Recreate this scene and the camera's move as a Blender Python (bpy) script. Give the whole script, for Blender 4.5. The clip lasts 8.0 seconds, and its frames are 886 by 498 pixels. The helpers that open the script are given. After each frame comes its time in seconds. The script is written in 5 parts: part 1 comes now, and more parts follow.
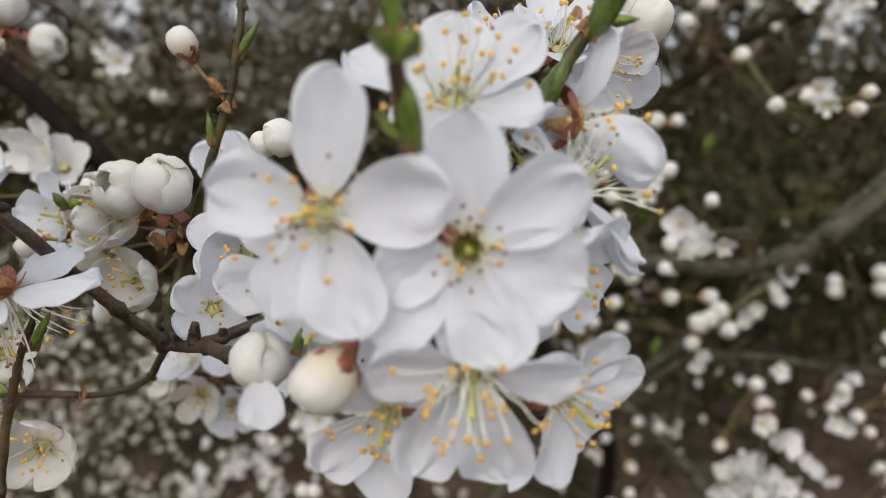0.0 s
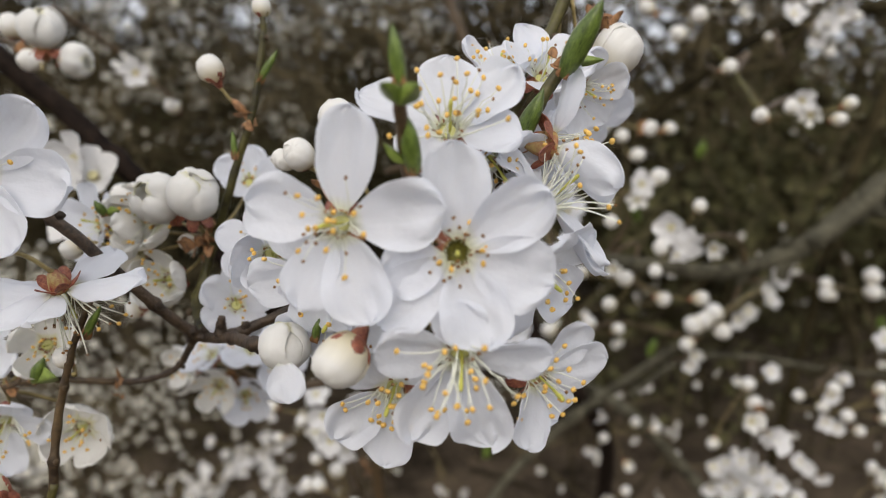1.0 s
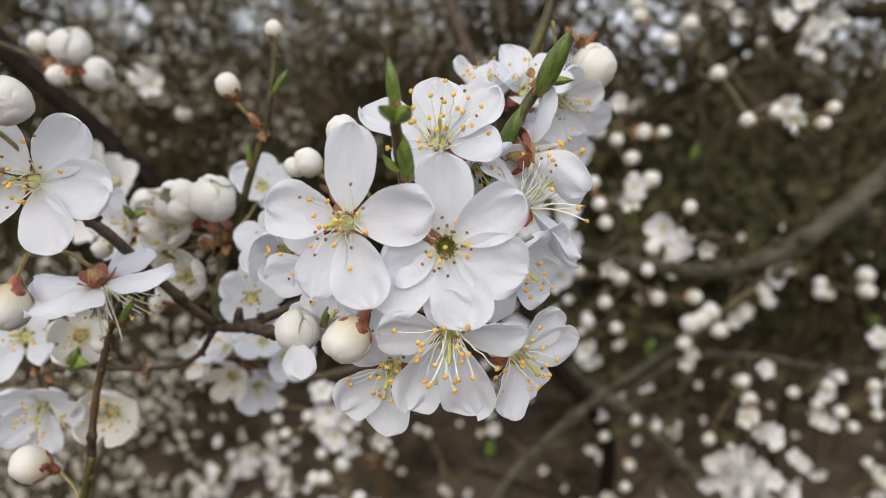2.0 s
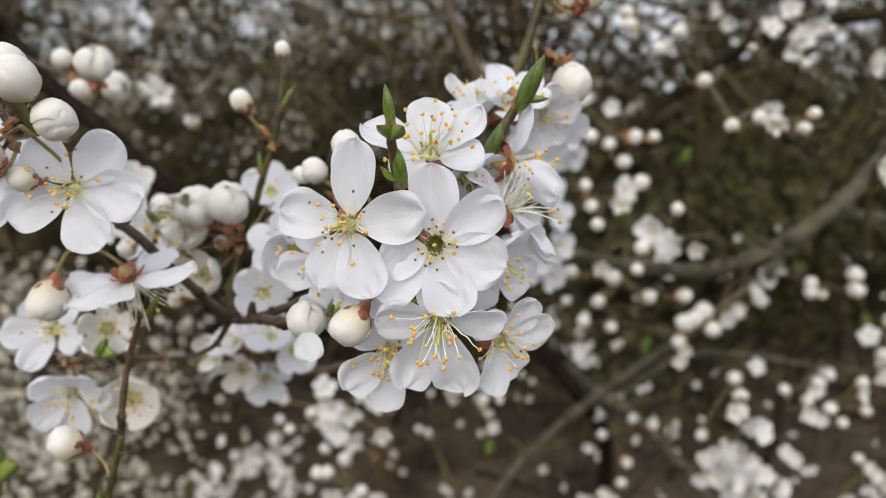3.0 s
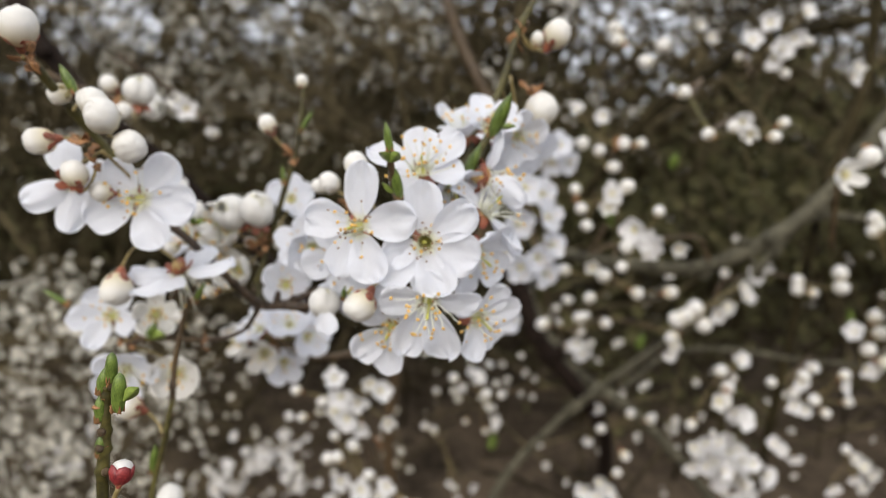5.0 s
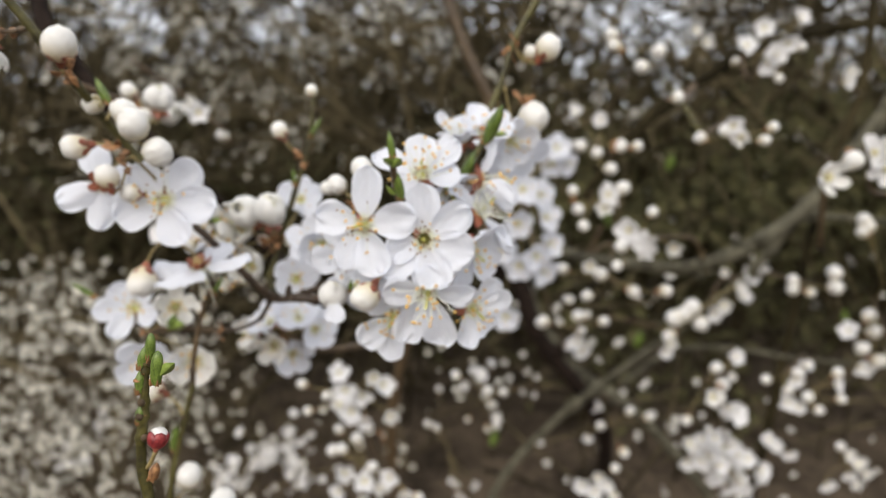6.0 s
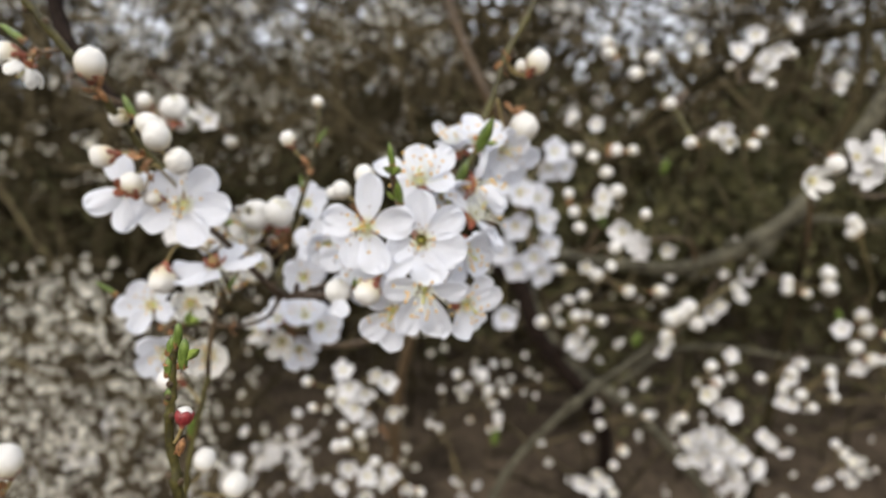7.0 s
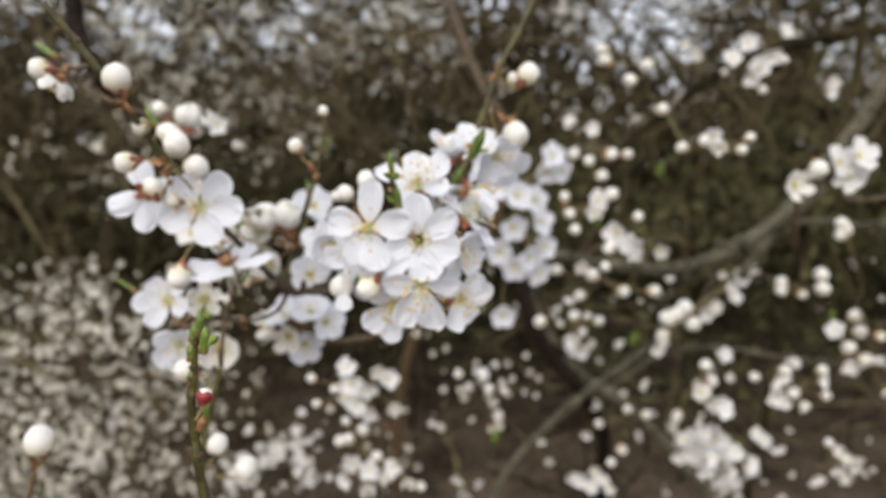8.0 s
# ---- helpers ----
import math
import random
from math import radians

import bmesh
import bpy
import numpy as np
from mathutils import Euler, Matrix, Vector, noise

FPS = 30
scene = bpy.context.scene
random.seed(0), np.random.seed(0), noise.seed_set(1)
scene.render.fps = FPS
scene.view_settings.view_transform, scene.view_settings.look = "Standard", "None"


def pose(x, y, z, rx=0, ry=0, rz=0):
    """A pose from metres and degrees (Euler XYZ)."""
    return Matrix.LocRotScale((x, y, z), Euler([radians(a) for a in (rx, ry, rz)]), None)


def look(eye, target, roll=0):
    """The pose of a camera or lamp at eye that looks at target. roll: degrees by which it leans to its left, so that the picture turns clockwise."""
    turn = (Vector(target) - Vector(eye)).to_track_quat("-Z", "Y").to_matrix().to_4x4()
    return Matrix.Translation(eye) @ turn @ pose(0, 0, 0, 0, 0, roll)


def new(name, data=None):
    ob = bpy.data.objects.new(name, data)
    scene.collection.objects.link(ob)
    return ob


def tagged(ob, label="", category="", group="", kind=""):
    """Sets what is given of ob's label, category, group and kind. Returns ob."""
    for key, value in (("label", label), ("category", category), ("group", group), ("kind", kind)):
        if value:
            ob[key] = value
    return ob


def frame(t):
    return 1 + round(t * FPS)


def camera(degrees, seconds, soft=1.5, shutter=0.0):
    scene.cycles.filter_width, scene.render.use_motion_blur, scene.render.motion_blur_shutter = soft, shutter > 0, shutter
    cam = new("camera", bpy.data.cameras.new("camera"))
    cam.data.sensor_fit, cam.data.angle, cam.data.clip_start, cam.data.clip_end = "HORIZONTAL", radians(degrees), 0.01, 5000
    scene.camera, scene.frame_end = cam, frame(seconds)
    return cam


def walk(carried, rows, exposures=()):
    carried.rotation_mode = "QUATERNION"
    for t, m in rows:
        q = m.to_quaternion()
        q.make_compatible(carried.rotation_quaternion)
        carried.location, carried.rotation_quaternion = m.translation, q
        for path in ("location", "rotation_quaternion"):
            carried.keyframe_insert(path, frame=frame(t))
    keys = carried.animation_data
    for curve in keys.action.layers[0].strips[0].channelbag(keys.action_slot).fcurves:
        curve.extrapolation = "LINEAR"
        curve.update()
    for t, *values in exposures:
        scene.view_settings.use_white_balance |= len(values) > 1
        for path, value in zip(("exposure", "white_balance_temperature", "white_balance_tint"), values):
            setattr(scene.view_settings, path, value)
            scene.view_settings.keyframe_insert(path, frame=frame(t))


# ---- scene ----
cam = camera(68.0, 8.0, soft=0.8)
cam.data.dof.use_dof = True
cam.data.dof.focus_distance = 0.110
cam.data.dof.aperture_fstop = 15.0
PATH = [
    (0, 0.00000, 0.00000, 1.40000, 82.000, 0.000, 0.000),
    (0.5, 0.00033, -0.00772, 1.40120, 82.089, -0.081, 0.086),
    (1, 0.00095, -0.01570, 1.40235, 82.210, -0.123, 0.187),
    (1.5, 0.00196, -0.02333, 1.40277, 82.347, 0.051, 0.389),
    (3, 0.00511, -0.04632, 1.40446, 82.664, 0.367, 0.555),
    (3.5, 0.00616, -0.05540, 1.40519, 82.785, 0.531, 0.682),
    (4, 0.00727, -0.06365, 1.40628, 82.818, 0.539, 0.682),
    (4.5, 0.00859, -0.07175, 1.40700, 82.827, 0.620, 0.867),
    (6, 0.01153, -0.09558, 1.40856, 82.848, 0.522, 1.440),
    (6.5, 0.01273, -0.10334, 1.40927, 82.923, 0.537, 1.553),
    (7, 0.01403, -0.11140, 1.40989, 83.045, 0.631, 1.708),
    (7.5, 0.01535, -0.11970, 1.41066, 83.075, 0.569, 1.867),
    (8, 0.01696, -0.12792, 1.41098, 83.221, 0.575, 1.991),
]
walk(cam, [(t, pose(*p)) for t, *p in PATH], [(0.0, 0.45), (1.5, 0.55), (4.5, 0.75), (8.0, 0.90)])

# ---- sky, sun, exposure ----
world = bpy.data.worlds.new("overcast_sky")
scene.world = world
world.use_nodes = True
wn = world.node_tree
sky = wn.nodes.new("ShaderNodeTexSky")
sky.sky_type = "NISHITA"
sky.sun_disc = False
sky.sun_elevation, sky.sun_rotation = radians(36), radians(190)
sky.air_density, sky.dust_density = 1.0, 4.0
cloud = wn.nodes.new("ShaderNodeMix")
cloud.data_type = "RGBA"
cloud.inputs[0].default_value = 0.7
cloud.inputs[7].default_value = (6.7, 6.6, 6.8, 1)
wn.links.new(sky.outputs[0], cloud.inputs[6])
wn.links.new(cloud.outputs[2], wn.nodes["Background"].inputs[0])
wn.nodes["Background"].inputs[1].default_value = 0.12
sun = new("sun", bpy.data.lights.new("sun", "SUN"))
sun.data.energy, sun.data.angle, sun.data.color = 0.9, radians(60), (1.0, 0.97, 0.93)
sun.matrix_world = look((-0.65, -3.7, 3.9), (0, 0, 1.2))


# ---- materials ----
def material(name, rough=0.6):
    m = bpy.data.materials.new(name)
    m.use_nodes = True
    n = m.node_tree
    b = n.nodes["Principled BSDF"]
    b.inputs["Roughness"].default_value = rough
    return m, n, b


def node(n, kind, **values):
    d = n.nodes.new(kind)
    for key, v in values.items():
        d.inputs[key.replace("_", " ")].default_value = v
    return d


def speckled(name, dark, light, scale, rough=0.6, bump=0.3, detail=5.0, depth=0.0004, fine=6.0, gloss=0.5):
    """Two scales of noise between two colours, with relief and a small change from piece to piece."""
    m, n, b = material(name, rough)
    b.inputs["Specular IOR Level"].default_value = gloss
    tc = n.nodes.new("ShaderNodeTexCoord")
    a = node(n, "ShaderNodeTexNoise", Scale=scale, Detail=detail, Roughness=0.65)
    c = node(n, "ShaderNodeTexNoise", Scale=scale * fine, Detail=3.0)
    n.links.new(tc.outputs["Object"], a.inputs["Vector"])
    n.links.new(tc.outputs["Object"], c.inputs["Vector"])
    add = n.nodes.new("ShaderNodeMath")
    add.operation = "MULTIPLY_ADD"
    n.links.new(c.outputs["Fac"], add.inputs[0])
    add.inputs[1].default_value = 0.5
    n.links.new(a.outputs["Fac"], add.inputs[2])
    ramp = n.nodes.new("ShaderNodeValToRGB")
    ramp.color_ramp.elements[0].position, ramp.color_ramp.elements[0].color = 0.56, (*dark, 1)
    ramp.color_ramp.elements[1].position, ramp.color_ramp.elements[1].color = 0.92, (*light, 1)
    n.links.new(add.outputs[0], ramp.inputs[0])
    info = n.nodes.new("ShaderNodeObjectInfo")
    hsv = n.nodes.new("ShaderNodeHueSaturation")
    rng = n.nodes.new("ShaderNodeMapRange")
    rng.inputs["To Min"].default_value, rng.inputs["To Max"].default_value = 0.86, 1.12
    n.links.new(info.outputs["Random"], rng.inputs["Value"])
    n.links.new(rng.outputs[0], hsv.inputs["Value"])
    n.links.new(ramp.outputs[0], hsv.inputs["Color"])
    n.links.new(hsv.outputs[0], b.inputs["Base Color"])
    bu = node(n, "ShaderNodeBump", Strength=bump, Distance=depth)
    n.links.new(add.outputs[0], bu.inputs["Height"])
    n.links.new(bu.outputs[0], b.inputs["Normal"])
    return m


def petal_material(name, base, tip, through_light, veins=0.04, relief=0.3, axis="X", low=0.02, high=0.15):
    """Thin white petal: cream claw, faint veins along its length, light shining through."""
    m, n, b = material(name, 0.5)
    tc = n.nodes.new("ShaderNodeTexCoord")
    sep = n.nodes.new("ShaderNodeSeparateXYZ")
    n.links.new(tc.outputs["Object"], sep.inputs[0])
    ramp = n.nodes.new("ShaderNodeValToRGB")
    span = n.nodes.new("ShaderNodeMapRange")
    span.inputs["From Min"].default_value, span.inputs["From Max"].default_value = low, high
    ramp.color_ramp.elements[0].color = (*base, 1)
    ramp.color_ramp.elements[1].color = (*tip, 1)
    n.links.new(sep.outputs[axis], span.inputs["Value"])
    n.links.new(span.outputs[0], ramp.inputs[0])
    mp = n.nodes.new("ShaderNodeMapping")
    mp.inputs["Scale"].default_value = (2.2, 17.0, 2.0)
    n.links.new(tc.outputs["Object"], mp.inputs["Vector"])
    vein = node(n, "ShaderNodeTexNoise", Scale=1.0, Detail=3.0, Distortion=0.4)
    n.links.new(mp.outputs[0], vein.inputs["Vector"])
    big = node(n, "ShaderNodeTexNoise", Scale=5.0, Detail=3.0)
    info = n.nodes.new("ShaderNodeObjectInfo")
    off = n.nodes.new("ShaderNodeVectorMath")
    n.links.new(tc.outputs["Object"], off.inputs[0])
    n.links.new(info.outputs["Random"], off.inputs[1])
    n.links.new(off.outputs[0], big.inputs["Vector"])
    sh = n.nodes.new("ShaderNodeMapRange")
    sh.inputs["From Min"].default_value, sh.inputs["From Max"].default_value = 0.3, 0.75
    sh.inputs["To Min"].default_value, sh.inputs["To Max"].default_value = 1.0, 1.0 - veins
    n.links.new(vein.outputs["Fac"], sh.inputs["Value"])
    hsv = n.nodes.new("ShaderNodeHueSaturation")
    n.links.new(ramp.outputs[0], hsv.inputs["Color"])
    n.links.new(sh.outputs[0], hsv.inputs["Value"])
    n.links.new(hsv.outputs[0], b.inputs["Base Color"])
    mix2 = n.nodes.new("ShaderNodeMath")
    mix2.operation = "MULTIPLY_ADD"
    n.links.new(big.outputs["Fac"], mix2.inputs[0])
    mix2.inputs[1].default_value = 7.0
    n.links.new(vein.outputs["Fac"], mix2.inputs[2])
    bu = node(n, "ShaderNodeBump", Strength=relief, Distance=0.0006)
    n.links.new(mix2.outputs[0], bu.inputs["Height"])
    n.links.new(bu.outputs[0], b.inputs["Normal"])
    tr = n.nodes.new("ShaderNodeBsdfTranslucent")
    n.links.new(hsv.outputs[0], tr.inputs["Color"])
    mx = n.nodes.new("ShaderNodeMixShader")
    mx.inputs[0].default_value = through_light
    n.links.new(b.outputs[0], mx.inputs[1])
    n.links.new(tr.outputs[0], mx.inputs[2])
    n.links.new(mx.outputs[0], n.nodes["Material Output"].inputs["Surface"])
    return m


PETAL = petal_material("white_petal", (0.83, 0.84, 0.68), (0.88, 0.898, 0.938), 0.54, 0.02, 0.16)
CREAM = petal_material("cream_petal", (0.72, 0.70, 0.44), (0.88, 0.875, 0.845), 0.42, 0.02, 0.15)
FILAMENT = speckled("filament", (0.74, 0.76, 0.62), (0.86, 0.87, 0.78), 300, 0.5, 0.1)
ANTHER = speckled("yellow_anther", (0.58, 0.32, 0.045), (0.84, 0.56, 0.16), 2.5, 0.7, 0.5, depth=0.0001)
OLD_ANTHER = speckled("spent_anther", (0.13, 0.05, 0.02), (0.36, 0.20, 0.07), 900, 0.8, 0.5, depth=0.0001)
CUP = speckled("red_green_calyx_cup", (0.22, 0.022, 0.022), (0.40, 0.30, 0.11), 4.0, 0.45, 0.2, fine=4.0, depth=0.0001)
SEPAL = speckled("reddish_sepal", (0.11, 0.012, 0.014), (0.40, 0.15, 0.075), 2.6, 0.45, 0.3, fine=5.0, depth=0.0001)
DEEP_RED = speckled("deep_red_sepal", (0.085, 0.006, 0.010), (0.27, 0.035, 0.034), 2.6, 0.4, 0.3, fine=5.0, depth=0.0001)
SEPAL_GREEN = speckled("green_sepal", (0.17, 0.10, 0.04), (0.36, 0.34, 0.14), 2.6, 0.5, 0.3, fine=5.0, depth=0.0001)
PEDICEL = speckled("pedicel", (0.14, 0.11, 0.035), (0.33, 0.26, 0.11), 300, 0.5, 0.2)
STIGMA = speckled("stigma", (0.45, 0.45, 0.06), (0.62, 0.60, 0.14), 600, 0.5, 0.2)
LEAF = speckled("young_leaf", (0.042, 0.070, 0.010), (0.165, 0.235, 0.045), 2.4, 0.35, 0.3, fine=6.0, depth=0.0002)
# Brighter copy of the leaf green; backlight through side leaves is painted in.
BACKLIT_LEAF = speckled("pale_backlit_leaf", (0.070, 0.115, 0.014), (0.25, 0.33, 0.07), 2.4, 0.4, 0.3, fine=6.0, depth=0.0002)
SCALE = speckled("bud_scale", (0.065, 0.025, 0.010), (0.36, 0.185, 0.075), 2.5, 0.6, 0.4, fine=6.0, depth=0.0002)
BARK = speckled("dark_bark", (0.012, 0.0074, 0.0048), (0.098, 0.066, 0.040), 260, 0.45, 0.7, depth=0.0008, gloss=0.45)
# Near-black copy of the dark bark; the branches' shade is put into its colour.
SHADE_BARK = speckled("shaded_dark_bark", (0.004, 0.0026, 0.002), (0.026, 0.017, 0.012), 120, 0.8, 0.6, depth=0.001, gloss=0.1)
GREENBARK = speckled("green_bark", (0.018, 0.0150, 0.004), (0.092, 0.082, 0.020), 140, 0.5, 0.4, gloss=0.4)
REDBARK = speckled("brown_bark", (0.024, 0.0140, 0.0065), (0.125, 0.083, 0.040), 150, 0.45, 0.5, gloss=0.45)
GREYBARK = speckled("grey_bark", (0.022, 0.020, 0.0132), (0.132, 0.123, 0.086), 60, 0.85, 0.8, depth=0.001, gloss=0.12)
SOIL = speckled("leaf_litter_soil", (0.018, 0.0135, 0.0090), (0.122, 0.094, 0.064), 3.0, 0.95, 0.8, depth=0.02, fine=9.0, gloss=0.08)
BRUSH = speckled("brushwood_twig", (0.011, 0.0085, 0.0038), (0.150, 0.122, 0.066), 6.0, 0.9, 0.3, gloss=0.12)
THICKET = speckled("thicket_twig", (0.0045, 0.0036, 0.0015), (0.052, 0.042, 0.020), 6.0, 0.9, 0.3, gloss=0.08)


# ---- mesh helpers ----
def mesh_of(name, verts, faces, mat, crisp=False):
    me = bpy.data.meshes.new(name)
    me.from_pydata([tuple(v) for v in verts], [], faces)
    me.materials.append(mat)
    for p in me.polygons:
        p.use_smooth = True
    if crisp:
        me.set_sharp_from_angle(angle=radians(48))
    me.update()
    return me


def part(name, me, parent, m=None, label=""):
    ob = new(name, me)
    ob.parent = parent
    if m is not None:
        ob.matrix_local = m
    return tagged(ob, label)


def tube(points, radii, sides=8, knobs=0.0, seed=0):
    """Vertices and faces of a closed tube through points (a Catmull-Rom curve with the given radii)."""
    pts = [Vector(p) for p in points]
    v, f = [], []
    up = Vector((0.13, 0.29, 0.94))
    for i, p in enumerate(pts):
        d = (pts[min(i + 1, len(pts) - 1)] - pts[max(i - 1, 0)]).normalized()
        a = d.cross(up)
        if a.length < 0.05:
            a = d.cross(Vector((1, 0, 0)))
        a.normalize()
        b = d.cross(a)
        for k in range(sides):
            w = 2 * math.pi * k / sides
            r = radii[i]
            if knobs:
                r *= 1 + knobs * noise.noise(Vector((i * 0.37 + seed, math.cos(w), math.sin(w))))
            v.append(p + a * (r * math.cos(w)) + b * (r * math.sin(w)))
    for i in range(len(pts) - 1):
        for k in range(sides):
            k2 = (k + 1) % sides
            f.append((i * sides + k, i * sides + k2, (i + 1) * sides + k2, (i + 1) * sides + k))
    f.append(tuple(range(sides - 1, -1, -1)))
    n0 = (len(pts) - 1) * sides
    f.append(tuple(range(n0, n0 + sides)))
    return v, f


def spline(points, steps=8):
    pts = [Vector(p) for p in points]
    if len(pts) == 2:
        return [pts[0].lerp(pts[1], i / steps) for i in range(steps + 1)]
    ext = [pts[0] * 2 - pts[1]] + pts + [pts[-1] * 2 - pts[-2]]
    out = []
    for i in range(1, len(ext) - 2):
        p0, p1, p2, p3 = ext[i - 1:i + 3]
        for s in range(steps):
            t = s / steps
            out.append(0.5 * ((2 * p1) + (p2 - p0) * t + (2 * p0 - 5 * p1 + 4 * p2 - p3) * t * t + (3 * p1 - p0 - 3 * p2 + p3) * t ** 3))
    out.append(pts[-1])
    return out


def lathe(profile, sides=12):
    v, f = [], []
    for r, z in profile:
        for k in range(sides):
            w = 2 * math.pi * k / sides
            v.append((r * math.cos(w), r * math.sin(w), z))
    for i in range(len(profile) - 1):
        for k in range(sides):
            k2 = (k + 1) % sides
            f.append((i * sides + k, i * sides + k2, (i + 1) * sides + k2, (i + 1) * sides + k))
    f.append(tuple(range(sides - 1, -1, -1)))
    n0 = (len(profile) - 1) * sides
    f.append(tuple(range(n0, n0 + sides)))
    return v, f


def sheet(surface, nu, nv, thick):
    """A closed thin sheet over a grid: surface(s, v) gives a point, s along (0..1), v across (-1..1)."""
    top = [Vector(surface(0.5 - 0.5 * math.cos(math.pi * i / nu), 2 * j / nv - 1)) for i in range(nu + 1) for j in range(nv + 1)]
    n, w = len(top), nv + 1
    low = [p - Vector((0, 0, thick)) for p in top]
    f = []
    for i in range(nu):
        for j in range(nv):
            a, b, c, d = i * w + j, (i + 1) * w + j, (i + 1) * w + j + 1, i * w + j + 1
            f += [(a, b, c, d), (a + n, d + n, c + n, b + n)]
    rim = [(i, 0) for i in range(nu)] + [(nu, j) for j in range(nv)] + [(i, nv) for i in range(nu, 0, -1)] + [(0, j) for j in range(nv, 0, -1)]
    ids = [i * w + j for i, j in rim]
    for a, b in zip(ids, ids[1:] + ids[:1]):
        f.append((b, a, a + n, b + n))
    return top + low, f


def outline(s):
    """Half width of an obovate petal with a narrow claw, per unit of full width."""
    if s < 0.62:
        body = 0.5 * max(0.0, 1 - (1 - s / 0.62) ** 2.0) ** 0.68
    else:
        body = 0.5 * math.sqrt(max(0.0, 1 - ((s - 0.62) / 0.38) ** 2.35))
    return max(body, 0.07 * (1 - s))


def petal_mesh(name, seed, mat, bend, dish, ripple, notch=0.0, nu=17, nv=14):
    ran = random.Random(seed)
    o = Vector((ran.uniform(0, 50), ran.uniform(0, 50), 0))
    side = ran.uniform(-0.06, 0.06)

    def surface(s, v):
        h = outline(s) * (1 + 0.07 * noise.noise(Vector((s * 3, v * 0.8, 0)) + o))
        th = bend * s
        x = math.sin(th) / bend if abs(bend) > 0.01 else s
        z = (1 - math.cos(th)) / bend if abs(bend) > 0.01 else 0
        x -= notch * (1 - abs(v)) * max(0.0, s - 0.8) * 2 + (0.03 * noise.noise(Vector((v * 3.2, s, 7)) + o)) * s
        y = v * h + side * s * s
        z += dish * (v * h * 2) ** 2 * (1.1 - 0.5 * s) + ripple * s * noise.noise(Vector((s * 2.6, v * 1.9, 3)) + o) * (0.35 + abs(v)) + 0.024 * noise.noise(Vector((s * 5.5, v * 4.5, 9)) + o) - 0.02 * math.exp(-(v * 5) ** 2) * s
        return x, y, z

    return mesh_of(name, *sheet(surface, nu, nv, 0.012), mat, True)


# bend along the petal, dish across it, notch at the tip
PETAL_FORMS = ((0.35, 0.17, 0.0), (0.5, 0.20, 0.03), (0.15, 0.15, 0.0), (0.6, 0.18, 0.0), (-0.2, 0.12, 0.05), (0.4, 0.23, 0.0), (0.05, 0.13, 0.02))
OPEN_PETALS = [petal_mesh("petal", 10 + i, PETAL, b, d, 0.15, nt) for i, (b, d, nt) in enumerate(PETAL_FORMS)]


def shell_mesh(name, seed, mat, span, wide, nu=12, nv=10, power=2.6):
    """A petal of a half-open flower: part of a globe one unit high that starts at its lowest point and faces +x."""
    o = Vector((seed * 3.7, seed * 1.9, 0))

    def surface(s, v):
        lat = -math.pi / 2 + s * span
        q = (s - 0.62) / (0.62 if s < 0.62 else 0.38)
        h = wide * math.sqrt(max(0.0, 1 - abs(q) ** power)) + 0.08 * (1 - s)
        lon = v * min(1.5, h / max(0.35, math.cos(lat)) * 0.8)
        r = 0.5 * (1 + 0.19 * s * noise.noise(Vector((s * 3.0, v * 2.2, 2)) + o) + 0.02 * noise.noise(Vector((s * 6, v * 5, 2)) + o))
        return r * math.cos(lat) * math.cos(lon), r * math.cos(lat) * math.sin(lon), 0.5 + r * math.sin(lat)

    v, f = sheet(surface, nu, nv, 0.0)
    n = len(v) // 2
    mid = Vector((0, 0, 0.5))
    return mesh_of(name, v[:n] + [mid + (p - mid) * 0.97 for p in v[:n]], f, mat, True)


FOLDED_PETALS = [shell_mesh("petal", 40 + i, CREAM, a, w, power=3.8) for i, (a, w) in enumerate([(2.88, 1.15), (2.98, 1.2), (2.74, 1.05), (2.84, 1.1)])]
CUP_PETALS = [shell_mesh("petal", 30 + i, CREAM, a, w) for i, (a, w) in enumerate([(2.15, 0.80), (2.35, 0.85), (2.0, 0.78), (2.25, 0.9)])]
WARM_PETAL = petal_material("thicket_petal", (0.82, 0.80, 0.64), (0.875, 0.872, 0.865), 0.45)
FAR_PETALS = [petal_mesh("petal", 50 + i, WARM_PETAL, b, 0.22, 0.12, 0.0, 6, 4) for i, b in enumerate([0.3, 0.6, 0.1, 0.9])]
FAR_CUPS = [shell_mesh("petal", 60 + i, CREAM, a, 0.85, 6, 5) for i, a in enumerate([2.1, 2.3])]


def stamen_mesh(seed, bend):
    """A filament one unit long along +z, leaning to +x; returns the mesh and its tip."""
    ran = random.Random(seed)
    n = 6
    pts = [Vector((math.sin(bend * i / n) * i / n * 0.55, ran.uniform(-0.02, 0.02), i / n)) for i in range(n + 1)]
    v, f = tube(pts, [0.017 - 0.008 * i / n for i in range(n + 1)], 5)
    return mesh_of("filament", v, f, FILAMENT), pts[-1]


STAMENS = [stamen_mesh(70 + i, b) for i, b in enumerate([0.3, 0.7, -0.2, 1.0])]


def anther_mesh(mat, seed):
    ran = random.Random(seed)
    prof = [(0.05, -0.5), (0.36, -0.34), (0.46, 0.0), (0.38, 0.3), (0.06, 0.48)]
    v, f = lathe(prof, 7)
    v = [(x * (1 + 0.25 * math.cos(2 * math.atan2(y, x))) + ran.uniform(-.03, .03), y, z) for x, y, z in v]
    return mesh_of("anther", v, f, mat)


